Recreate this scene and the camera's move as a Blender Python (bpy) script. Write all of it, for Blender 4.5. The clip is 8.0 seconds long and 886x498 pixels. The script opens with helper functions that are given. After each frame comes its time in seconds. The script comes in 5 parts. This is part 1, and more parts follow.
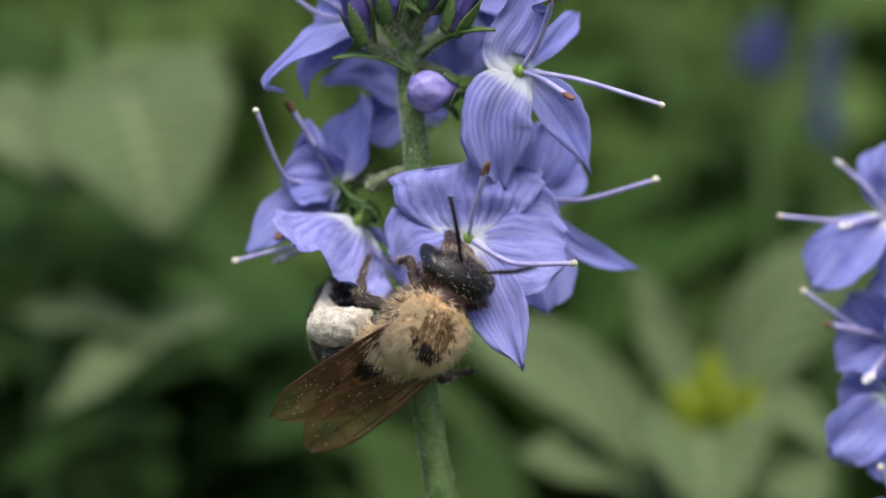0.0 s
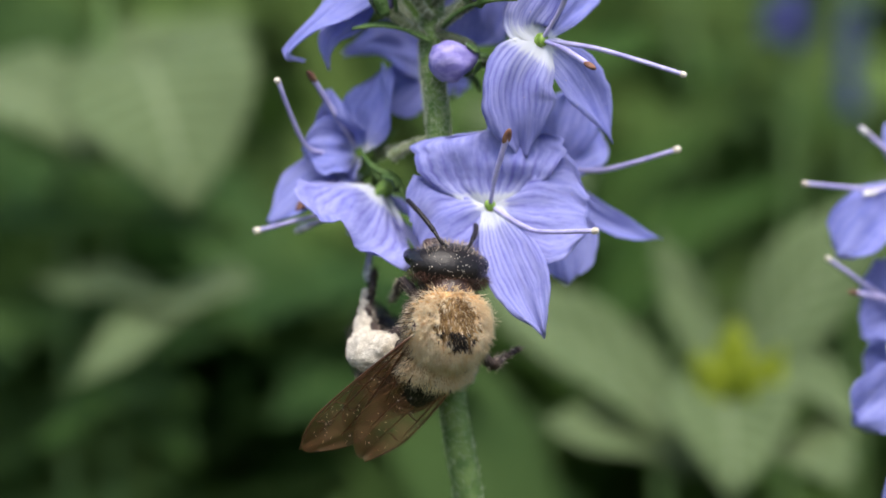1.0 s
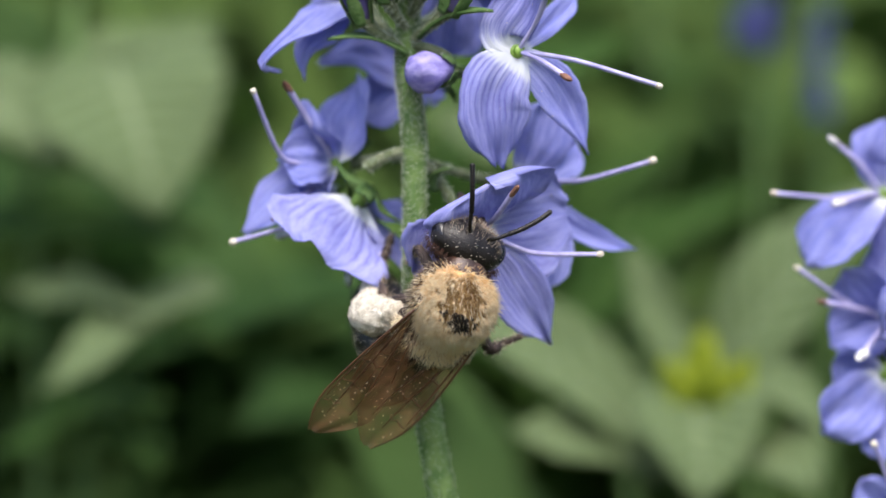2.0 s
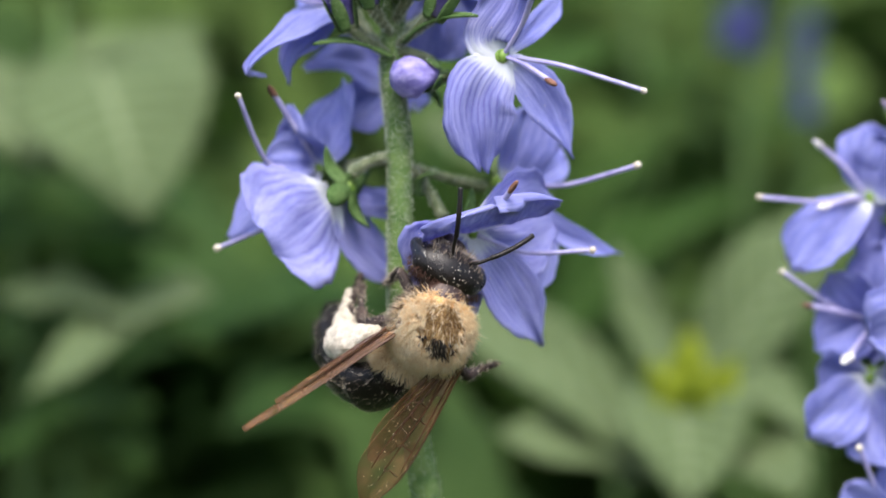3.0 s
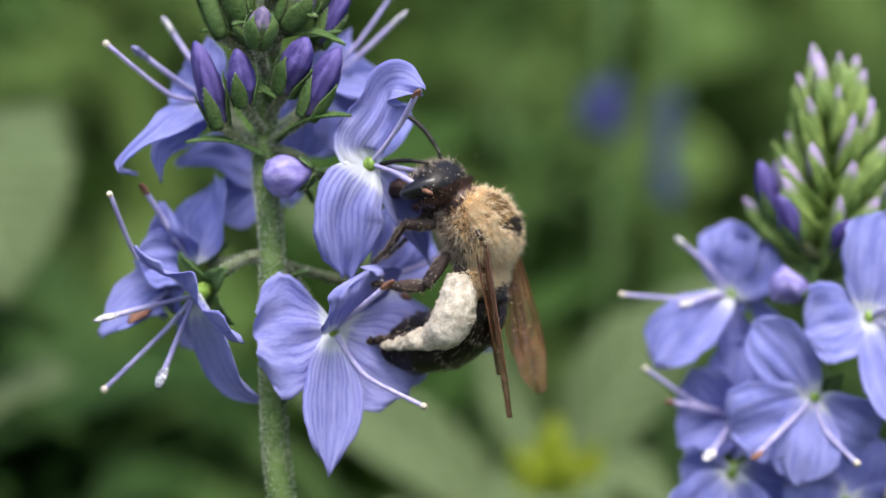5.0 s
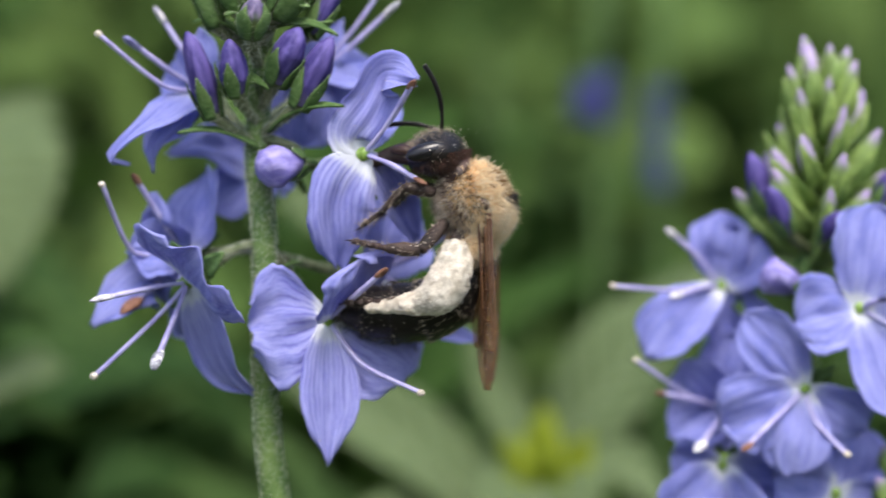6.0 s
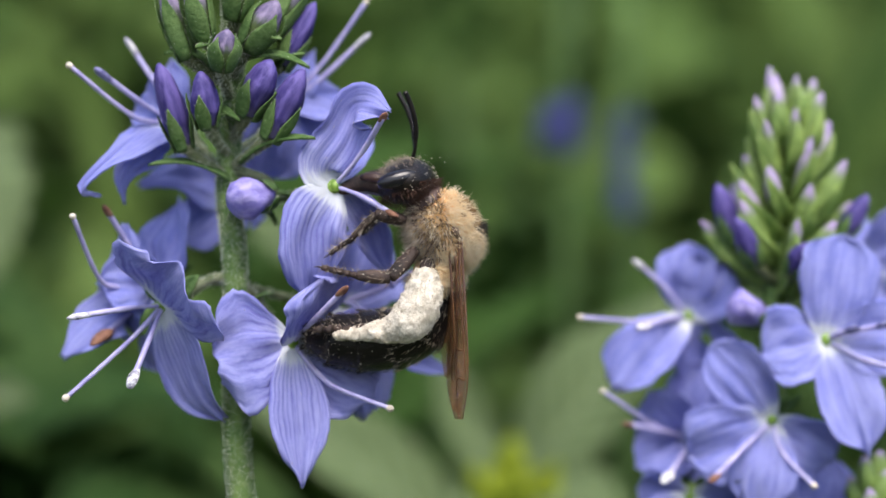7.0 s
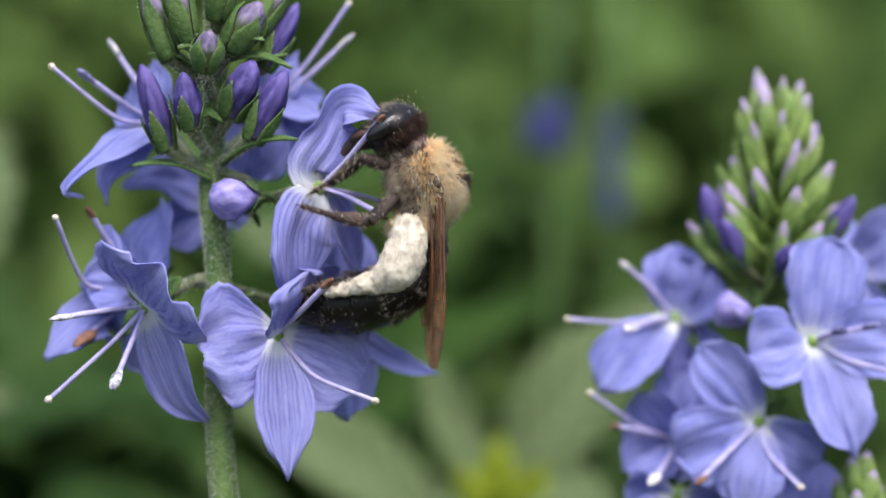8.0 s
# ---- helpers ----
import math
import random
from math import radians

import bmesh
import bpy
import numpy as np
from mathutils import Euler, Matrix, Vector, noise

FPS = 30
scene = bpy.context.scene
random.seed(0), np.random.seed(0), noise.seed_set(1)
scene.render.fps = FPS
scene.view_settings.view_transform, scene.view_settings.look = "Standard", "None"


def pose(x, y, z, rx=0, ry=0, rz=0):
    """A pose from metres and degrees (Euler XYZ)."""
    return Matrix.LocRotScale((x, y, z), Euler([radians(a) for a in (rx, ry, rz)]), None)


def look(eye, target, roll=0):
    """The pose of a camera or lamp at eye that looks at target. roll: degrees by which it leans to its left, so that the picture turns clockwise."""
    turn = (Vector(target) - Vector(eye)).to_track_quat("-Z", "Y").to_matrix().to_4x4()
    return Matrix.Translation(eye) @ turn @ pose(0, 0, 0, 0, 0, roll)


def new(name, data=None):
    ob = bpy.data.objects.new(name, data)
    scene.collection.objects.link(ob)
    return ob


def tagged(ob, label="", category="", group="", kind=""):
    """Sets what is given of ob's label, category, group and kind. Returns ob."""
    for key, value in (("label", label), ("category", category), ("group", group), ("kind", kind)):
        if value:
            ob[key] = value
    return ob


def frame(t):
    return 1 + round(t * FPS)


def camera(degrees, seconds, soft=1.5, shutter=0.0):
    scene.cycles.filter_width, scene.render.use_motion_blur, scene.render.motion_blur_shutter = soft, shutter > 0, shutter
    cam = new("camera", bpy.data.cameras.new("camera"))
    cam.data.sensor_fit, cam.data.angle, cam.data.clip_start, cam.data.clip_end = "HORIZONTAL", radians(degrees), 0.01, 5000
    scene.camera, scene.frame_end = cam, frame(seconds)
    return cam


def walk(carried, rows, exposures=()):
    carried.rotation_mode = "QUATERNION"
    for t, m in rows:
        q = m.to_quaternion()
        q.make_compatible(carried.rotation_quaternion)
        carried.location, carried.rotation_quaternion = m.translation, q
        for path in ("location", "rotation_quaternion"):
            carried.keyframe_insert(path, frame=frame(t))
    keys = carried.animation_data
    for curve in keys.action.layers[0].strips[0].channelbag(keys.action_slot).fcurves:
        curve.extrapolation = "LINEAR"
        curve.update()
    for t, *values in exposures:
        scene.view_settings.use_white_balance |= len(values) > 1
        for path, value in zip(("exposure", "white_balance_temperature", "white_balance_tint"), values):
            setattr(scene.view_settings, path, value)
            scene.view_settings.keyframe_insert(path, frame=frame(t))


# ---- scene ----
EYE_BACK = 0.1361          # metres from the eye to the flower stem
EYE_UP = 0.28              # height of the eye over the soil
cam = camera(20, 8.0, soft=1.5, shutter=0.5)
cam.data.dof.use_dof = True
cam.data.dof.focus_distance = 0.1314
cam.data.dof.aperture_fstop = 21.0

# seconds, tilt and turn of the camera, in degrees
PATH = (
    (0.0, -2.279, 4.522), (0.1, -2.344, 4.521), (0.2, -2.485, 4.395), (0.3, -2.484, 4.242), (0.4, -2.458, 4.116),
    (0.5, -2.381, 4.090), (0.6, -2.484, 4.192), (0.7, -2.588, 4.369), (0.8, -2.860, 4.748), (0.9, -2.925, 4.937),
    (1.0, -3.016, 5.076), (1.1, -3.080, 5.013), (1.2, -3.105, 4.987), (1.3, -3.118, 4.924), (1.4, -3.079, 4.823),
    (1.5, -2.950, 4.722), (1.6, -2.885, 4.609), (1.7, -2.846, 4.558), (2.8, -2.689, 3.925), (2.9, -2.651, 3.963),
    (3.0, -2.716, 4.052), (3.1, -2.999, 4.203), (3.2, -3.258, 4.392), (3.3, -3.426, 4.683), (3.4, -3.517, 4.834),
    (3.5, -3.504, 4.960), (3.6, -3.556, 4.947), (3.7, -3.581, 4.834), (3.8, -3.555, 4.631), (3.9, -3.425, 4.316),
    (4.0, -3.205, 3.974), (4.1, -2.893, 3.161), (4.2, -2.427, 2.397), (4.3, -2.000, 1.669), (4.4, -1.612, 1.169),
    (4.5, -1.200, 1.003), (4.6, -0.903, 0.887), (4.7, -0.568, 0.899), (5.8, -0.607, 1.053), (5.9, -0.697, 1.002),
    (6.0, -0.710, 0.746), (6.1, -0.619, 0.437), (6.2, -0.619, 0.335), (6.3, -0.541, 0.258), (6.4, -0.451, 0.193),
    (6.5, -0.322, 0.103), (6.6, -0.271, 0.103), (6.7, -0.206, 0.116), (6.8, -0.155, 0.129), (6.9, -0.026, 0.051),
    (7.0, 0.000, 0.000), (7.1, -0.051, -0.026), (7.2, -0.077, -0.013), (7.3, -0.154, -0.103), (7.5, -0.142, -0.025),
    (7.6, -0.167, -0.090), (7.7, -0.129, -0.167), (7.8, -0.051, -0.231), (8.0, 0.039, -0.296),
)
# seconds, how far the eye sinks below its last height, in millimetres
SINK = ((0.0, 3.6), (0.5, 3.4), (1.0, 4.1), (1.5, 3.7), (2.9, 3.1), (3.5, 5.0), (4.0, 4.9), (4.4, 1.9), (4.7, 1.0), (6.0, 0.7), (7.0, 0.0), (8.0, 0.0))


def sink(t):
    return float(np.interp(t, [row[0] for row in SINK], [row[1] for row in SINK]))


walk(cam, [(t, pose(0, -EYE_BACK, EYE_UP - sink(t) * 0.001, 90 + tilt + 0.395 * sink(t), 0, turn)) for t, tilt, turn in PATH],
     exposures=[(t, stops, 6500, 11.5) for t, stops in ((0.0, 0.68), (1.0, 0.94), (1.5, 1.04), (3.0, 1.2), (4.0, 1.16), (4.7, 1.08), (8.0, 1.02))])

# ---- world and sun ----
SUN_UP, SUN_ROUND = radians(60), radians(168)
world = bpy.data.worlds.new("sky")
scene.world = world
world.use_nodes = True
sky = world.node_tree.nodes.new("ShaderNodeTexSky")
sky.sky_type, sky.sun_disc = "NISHITA", False
sky.sun_elevation, sky.sun_rotation = SUN_UP, SUN_ROUND
sky.dust_density, sky.air_density = 3.0, 1.0
world.node_tree.links.new(sky.outputs[0], world.node_tree.nodes["Background"].inputs[0])
world.node_tree.nodes["Background"].inputs[1].default_value = 0.15
sun_lamp = bpy.data.lights.new("sun", "SUN")
sun_lamp.energy, sun_lamp.angle, sun_lamp.color = 2.2, radians(34), (1.0, 0.96, 0.9)
sun = new("sun", sun_lamp)
sun_way = Vector((math.sin(SUN_ROUND) * math.cos(SUN_UP), math.cos(SUN_ROUND) * math.cos(SUN_UP), math.sin(SUN_UP)))
sun.matrix_world = look(tuple(sun_way * 3), (0, 0, 0))

# ---- materials ----
def shader(name, rough=0.5, spec=0.4):
    m = bpy.data.materials.new(name)
    m.use_nodes = True
    t = m.node_tree
    b = t.nodes["Principled BSDF"]
    b.inputs["Roughness"].default_value = rough
    b.inputs["Specular IOR Level"].default_value = spec
    return m, t, b


def node(t, kind, **values):
    n = t.nodes.new("ShaderNode" + kind)
    for key, value in values.items():
        n.inputs[key.replace("_", " ")].default_value = value
    return n


def calc(t, how, a, b=None, c=None):
    n = t.nodes.new("ShaderNodeMath")
    n.operation = how
    for k, v in enumerate((a, b, c)):
        if v is None:
            continue
        if isinstance(v, (int, float)):
            n.inputs[k].default_value = v
        else:
            t.links.new(v, n.inputs[k])
    return n.outputs[0]


def blend(t, factor, a, b):
    n = t.nodes.new("ShaderNodeMix")
    n.data_type = "RGBA"
    for k, v in ((0, factor), (6, a), (7, b)):
        if isinstance(v, (int, float)):
            n.inputs[k].default_value = v
        elif isinstance(v, tuple):
            n.inputs[k].default_value = (*v, 1)
        else:
            t.links.new(v, n.inputs[k])
    return n.outputs[2]


def ramp(t, value, lo, hi):
    n = t.nodes.new("ShaderNodeMapRange")
    n.interpolation_type = "SMOOTHSTEP"
    t.links.new(value, n.inputs[0])
    n.inputs[1].default_value, n.inputs[2].default_value = lo, hi
    return n.outputs[0]


def grain(t, scale, detail=3.0, rough=0.55):
    co = t.nodes.new("ShaderNodeTexCoord")
    n = node(t, "TexNoise", Scale=scale, Detail=detail, Roughness=rough)
    t.links.new(co.outputs["Object"], n.inputs["Vector"])
    return n.outputs[0]


def relief(t, b, height, dist, strength=0.6):
    n = node(t, "Bump", Strength=strength, Distance=dist)
    t.links.new(height, n.inputs["Height"])
    t.links.new(n.outputs[0], b.inputs["Normal"])


def glow_through(t, b, colour, amount):
    """Let some of the light pass through a thin leaf."""
    tr = t.nodes.new("ShaderNodeBsdfTranslucent")
    mix = t.nodes.new("ShaderNodeMixShader")
    mix.inputs[0].default_value = amount
    if isinstance(colour, tuple):
        tr.inputs[0].default_value = (*colour, 1)
    else:
        t.links.new(colour, tr.inputs[0])
    out = t.nodes["Material Output"]
    t.links.new(b.outputs[0], mix.inputs[1])
    t.links.new(tr.outputs[0], mix.inputs[2])
    t.links.new(mix.outputs[0], out.inputs[0])


def plain(name, dark, light, scale, rough=0.5, bump=0.0, through_it=0.0, spec=0.4, own=0.0, island=False):
    """Two tones broken up at two sizes, with a fine relief."""
    m, t, b = shader(name, rough, spec)
    big, fine = grain(t, scale), grain(t, scale * 6, 4)
    f = ramp(t, calc(t, "ADD", calc(t, "MULTIPLY", big, 0.65), calc(t, "MULTIPLY", fine, 0.35)), 0.36, 0.64)
    if island:
        geo = t.nodes.new("ShaderNodeNewGeometry")
        f = calc(t, "ADD", calc(t, "MULTIPLY", f, 0.5), calc(t, "MULTIPLY", geo.outputs["Random Per Island"], 0.5))
    c = blend(t, f, dark, light)
    if own:
        info = t.nodes.new("ShaderNodeObjectInfo")
        hue = node(t, "HueSaturation")
        t.links.new(c, hue.inputs["Color"])
        t.links.new(calc(t, "MULTIPLY_ADD", info.outputs["Random"], own, 1 - own / 2), hue.inputs["Value"])
        c = hue.outputs[0]
    t.links.new(c, b.inputs["Base Color"])
    if bump:
        relief(t, b, fine, bump)
    if through_it:
        glow_through(t, b, c, through_it)
    return m


def petal_material(name, body, pale, vein, see=0.3, strong=0.5, reach=0.62, thin=18.0, eye=1.0):
    """u runs from the throat to the rim, v across the petal from -1 to 1."""
    m, t, b = shader(name, 0.62, 0.18)
    uv = t.nodes.new("ShaderNodeUVMap")
    sep = t.nodes.new("ShaderNodeSeparateXYZ")
    t.links.new(uv.outputs[0], sep.inputs[0])
    u, v = sep.outputs[0], sep.outputs[1]
    info = t.nodes.new("ShaderNodeObjectInfo")
    own = calc(t, "MULTIPLY", info.outputs["Random"], 40.0)
    # fine streaks that fan out from the throat
    fan = t.nodes.new("ShaderNodeCombineXYZ")
    t.links.new(calc(t, "MULTIPLY", u, 2.2), fan.inputs[0])
    t.links.new(calc(t, "MULTIPLY", v, 9.0), fan.inputs[1])
    t.links.new(own, fan.inputs[2])
    wide = node(t, "TexNoise", Scale=1.0, Detail=2.0, Roughness=0.5)
    t.links.new(fan.outputs[0], wide.inputs["Vector"])
    narrow = node(t, "TexNoise", Scale=3.6, Detail=3.0, Roughness=0.6)
    t.links.new(fan.outputs[0], narrow.inputs["Vector"])
    streak = calc(t, "MULTIPLY_ADD", narrow.outputs[0], 0.42, calc(t, "MULTIPLY", wide.outputs[0], 0.58))
    wob = calc(t, "MULTIPLY_ADD", grain(t, 420.0, 3), 0.24, calc(t, "MULTIPLY_ADD", wide.outputs[0], 0.10, v))
    line = calc(t, "POWER", calc(t, "ABSOLUTE", calc(t, "COSINE", calc(t, "MULTIPLY", wob, 19.0))), thin)
    patchy = ramp(t, grain(t, 900.0, 2), 0.3, 0.65)
    fade = calc(t, "MULTIPLY", ramp(t, calc(t, "MULTIPLY_ADD", patchy, -0.3, u), reach, reach - 0.6), ramp(t, u, 0.12, 0.22))
    big, fine = grain(t, 260.0), grain(t, 5200.0, 4)
    c = blend(t, ramp(t, calc(t, "MULTIPLY_ADD", streak, 0.6, calc(t, "MULTIPLY_ADD", fine, 0.12, calc(t, "MULTIPLY", big, 0.28))), 0.38, 0.62), body, pale)
    c = blend(t, calc(t, "MULTIPLY", ramp(t, streak, 0.56, 0.36), 0.12), c, vein)
    c = blend(t, calc(t, "MULTIPLY", line, calc(t, "MULTIPLY", fade, strong)), c, vein)
    c = blend(t, calc(t, "MULTIPLY", ramp(t, u, 0.94, 1.0), 0.22), c, pale)
    # the white eye of the flower, running out in rays
    edge = calc(t, "MULTIPLY_ADD", streak, -0.20, calc(t, "MULTIPLY_ADD", u, 1.0 / eye, 0.09))
    white = calc(t, "MAXIMUM", ramp(t, edge, 0.17, 0.09), calc(t, "MULTIPLY", ramp(t, edge, 0.34, 0.04), 0.34))
    c = blend(t, calc(t, "MULTIPLY", white, calc(t, "MULTIPLY_ADD", calc(t, "MULTIPLY", line, fade), -0.75, 0.94)), c, (0.76, 0.79, 0.82))
    t.links.new(c, b.inputs["Base Color"])
    b.inputs["Sheen Weight"].default_value = 0.10
    relief(t, b, calc(t, "SUBTRACT", calc(t, "MULTIPLY_ADD", fine, 0.25, calc(t, "MULTIPLY_ADD", streak, 1.0, calc(t, "MULTIPLY", big, 0.5))),
                      calc(t, "MULTIPLY", calc(t, "MULTIPLY", line, fade), 0.3)), 0.00012, 0.5)
    glow_through(t, b, blend(t, 0.3, c, vein), see)
    return m


PETAL = petal_material("petal_blue", (0.215, 0.245, 0.63), (0.385, 0.405, 0.77), (0.08, 0.075, 0.42), 0.40, 0.4)
PETAL_VEINED = petal_material("petal_veined", (0.25, 0.27, 0.64), (0.415, 0.425, 0.78), (0.10, 0.085, 0.44), 0.40, 0.50, 0.74, 9.0, 1.18)
FILAMENT = plain("filament_lilac", (0.34, 0.31, 0.60), (0.52, 0.49, 0.74), 900, 0.45, 0, 0.15)
ANTHER_PALE = plain("anther_pale", (0.22, 0.21, 0.30), (0.90, 0.88, 0.84), 2500, 0.8, 0.0001)
ANTHER_DARK = plain("anther_dark", (0.03, 0.03, 0.12), (0.25, 0.25, 0.45), 3000, 0.7, 0.0001)
ANTHER_SILVER = plain("anther_silver", (0.06, 0.06, 0.13), (0.86, 0.86, 0.88), 2900, 0.5, 0.0002)
ANTHER_BROWN = plain("anther_brown", (0.09, 0.035, 0.025), (0.24, 0.12, 0.075), 2500, 0.8, 0.0001)
STIGMA = plain("stigma_cream", (0.46, 0.40, 0.32), (0.74, 0.68, 0.57), 3500, 0.8, 0.0001)
THROAT = plain("throat_green", (0.10, 0.20, 0.02), (0.26, 0.38, 0.08), 1500, 0.4, 0.00005)
STEM = plain("stem_green", (0.06, 0.125, 0.025), (0.145, 0.225, 0.062), 1100, 0.65, 0.00014)
PEDICEL = plain("pedicel_dull_green", (0.085, 0.115, 0.045), (0.20, 0.22, 0.12), 1100, 0.65, 0.00014)
SEPAL = plain("sepal_green", (0.05, 0.105, 0.026), (0.125, 0.205, 0.068), 900, 0.65, 0.00014, 0.15, 0.2)
SHOOT = plain("bud_yellow_green", (0.11, 0.19, 0.04), (0.27, 0.38, 0.10), 500, 0.55, 0.0001, 0.15)
HAIR_PALE = plain("hair_pale", (0.46, 0.51, 0.38), (0.68, 0.71, 0.58), 900, 0.6, 0, 0.3)


def bud_material(name, low, high, edge, seam=None):
    """A bud that is paler below, streaked along its folded petals towards its tip."""
    m, t, b = shader(name, 0.6, 0.25)
    co = t.nodes.new("ShaderNodeTexCoord")
    sep = t.nodes.new("ShaderNodeSeparateXYZ")
    t.links.new(co.outputs["Generated"], sep.inputs[0])
    fine = grain(t, 4000.0, 3)
    long = t.nodes.new("ShaderNodeMapping")
    long.inputs["Scale"].default_value = (1.0, 0.16, 1.0)
    t.links.new(co.outputs["Object"], long.inputs[0])
    streak = node(t, "TexNoise", Scale=2600.0, Detail=3.0, Roughness=0.6)
    t.links.new(long.outputs[0], streak.inputs["Vector"])
    wide = node(t, "TexNoise", Scale=900.0, Detail=1.0)
    t.links.new(long.outputs[0], wide.inputs["Vector"])
    f = ramp(t, calc(t, "MULTIPLY_ADD", streak.outputs[0], 0.45, calc(t, "MULTIPLY_ADD", fine, 0.15, sep.outputs[1])), edge + 0.2, edge + 0.55)
    tip = blend(t, ramp(t, calc(t, "MULTIPLY_ADD", streak.outputs[0], 0.5, calc(t, "MULTIPLY", wide.outputs[0], 0.5)), 0.38, 0.62), high, seam or high)
    t.links.new(blend(t, f, low, tip), b.inputs["Base Color"])
    relief(t, b, calc(t, "MULTIPLY_ADD", streak.outputs[0], 0.7, calc(t, "MULTIPLY", fine, 0.3)), 0.00014, 0.8)
    glow_through(t, b, tip, 0.12)
    return m


BUD = bud_material("bud_violet", (0.17, 0.15, 0.27), (0.035, 0.026, 0.14), 0.0, (0.13, 0.10, 0.32))
BUD_SHUT = bud_material("bud_green_violet", (0.085, 0.125, 0.04), (0.085, 0.07, 0.15), 0.5, (0.26, 0.21, 0.33))
PLUMP = bud_material("bud_petal", (0.24, 0.20, 0.50), (0.19, 0.16, 0.46), 0.2, (0.36, 0.32, 0.62))
LILAC = plain("bud_lilac", (0.30, 0.22, 0.46), (0.52, 0.44, 0.60), 600, 0.5, 0.0001, 0.12)
SHOOTBUD = bud_material("bud_green_lilac", (0.18, 0.27, 0.075), (0.36, 0.27, 0.48), 0.8)
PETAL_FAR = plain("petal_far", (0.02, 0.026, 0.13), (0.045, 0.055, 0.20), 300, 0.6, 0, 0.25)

def wing_material():
    m, t, b = shader("wing_smoky", 0.22, 0.5)
    f = grain(t, 500.0, 3)
    t.links.new(blend(t, ramp(t, f, 0.35, 0.7), (0.13, 0.06, 0.025), (0.32, 0.17, 0.08)), b.inputs["Base Color"])
    t.links.new(calc(t, "MULTIPLY_ADD", f, 0.62, 0.10), b.inputs["Alpha"])
    relief(t, b, grain(t, 1100.0, 2), 0.0003, 0.7)
    return m


SHELL = plain("bee_shell_black", (0.004, 0.003, 0.003), (0.012, 0.009, 0.008), 1500, 0.3, 0.00006, 0, 0.28)
SHELL_BROWN = plain("bee_shell_brown", (0.018, 0.009, 0.007), (0.065, 0.03, 0.02), 1200, 0.38, 0.00006, 0, 0.5)
EYE = plain("bee_eye", (0.004, 0.004, 0.006), (0.012, 0.011, 0.014), 2500, 0.26, 0, 0, 0.45)
FUR_TAN = plain("fur_tan", (0.86, 0.53, 0.20), (1.0, 0.80, 0.45), 1200, 0.55, 0, 0.45, 0.3, 0, True)
FUR_CREAM = plain("fur_cream", (0.93, 0.74, 0.46), (1.0, 0.93, 0.76), 1200, 0.55, 0, 0.45, 0.3, 0, True)
FUR_GREY = plain("fur_grey", (0.16, 0.11, 0.08), (0.60, 0.51, 0.40), 1200, 0.6, 0, 0.15, 0.3, 0, True)
FUR_BLACK = plain("fur_black", (0.012, 0.009, 0.007), (0.04, 0.028, 0.02), 1200, 0.5)
UNDERFUR = plain("underfur", (0.50, 0.31, 0.13), (0.78, 0.56, 0.30), 2600, 0.9, 0.0002)
FUR_RUST = plain("fur_rust", (0.016, 0.007, 0.005), (0.075, 0.03, 0.015), 1200, 0.5, 0, 0.1)
FUR_SADDLE = plain("fur_saddle", (0.13, 0.065, 0.025), (0.42, 0.26, 0.11), 1200, 0.6, 0, 0.2, 0.3, 0, True)
POLLEN = plain("pollen", (0.50, 0.44, 0.34), (0.80, 0.735, 0.62), 2600, 0.9, 0.0003, 0.1)
SNOUT = plain("bee_snout", (0.012, 0.007, 0.006), (0.055, 0.03, 0.022), 1300, 0.6, 0.0001)
LEG = plain("bee_leg_dusty", (0.010, 0.006, 0.005), (0.055, 0.034, 0.026), 1500, 0.7, 0.0001)
WING = wing_material()
WING_VEIN = plain("wing_vein", (0.05, 0.02, 0.01), (0.11, 0.05, 0.022), 900, 0.4)

# ---- building tools ----
MM = 0.001
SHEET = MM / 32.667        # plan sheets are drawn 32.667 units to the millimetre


def spot(x, y, d=0.0):
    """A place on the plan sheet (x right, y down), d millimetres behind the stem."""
    s = SHEET * (EYE_BACK + d * MM) / EYE_BACK
    return Vector(((x - 784) * s, d * MM, EYE_UP - (y - 441) * s))


def mesh_of(name, bm, material, smooth=True):
    me = bpy.data.meshes.new(name)
    bm.to_mesh(me)
    bm.free()
    for p in me.polygons:
        p.use_smooth = smooth
    me.materials.append(material)
    return me


def part(name, bm, material, parent, label="", smooth=True):
    """Link a bmesh as one mesh object under a thing or a part."""
    ob = new(name, bm if isinstance(bm, bpy.types.Mesh) else mesh_of(name, bm, material, smooth))
    ob.parent = parent
    if label:
        tagged(ob, label)
    return ob


def curve_points(points, steps=5):
    """A smooth line through the points."""
    p = [Vector(q) for q in points]
    if len(p) < 3:
        return [p[0].lerp(p[1], k / steps) for k in range(steps + 1)]
    out = []
    for i in range(len(p) - 1):
        a, b, c, d = p[max(i - 1, 0)], p[i], p[i + 1], p[min(i + 2, len(p) - 1)]
        for k in range(steps):
            t = k / steps
            out.append(0.5 * ((2 * b) + (c - a) * t + (2 * a - 5 * b + 4 * c - d) * t * t + (3 * b - 3 * c + d - a) * t ** 3))
    return out + [p[-1]]


def spread(values, n):
    """n values read evenly off a short list."""
    x = np.linspace(0, len(values) - 1, n)
    return np.interp(x, range(len(values)), values)


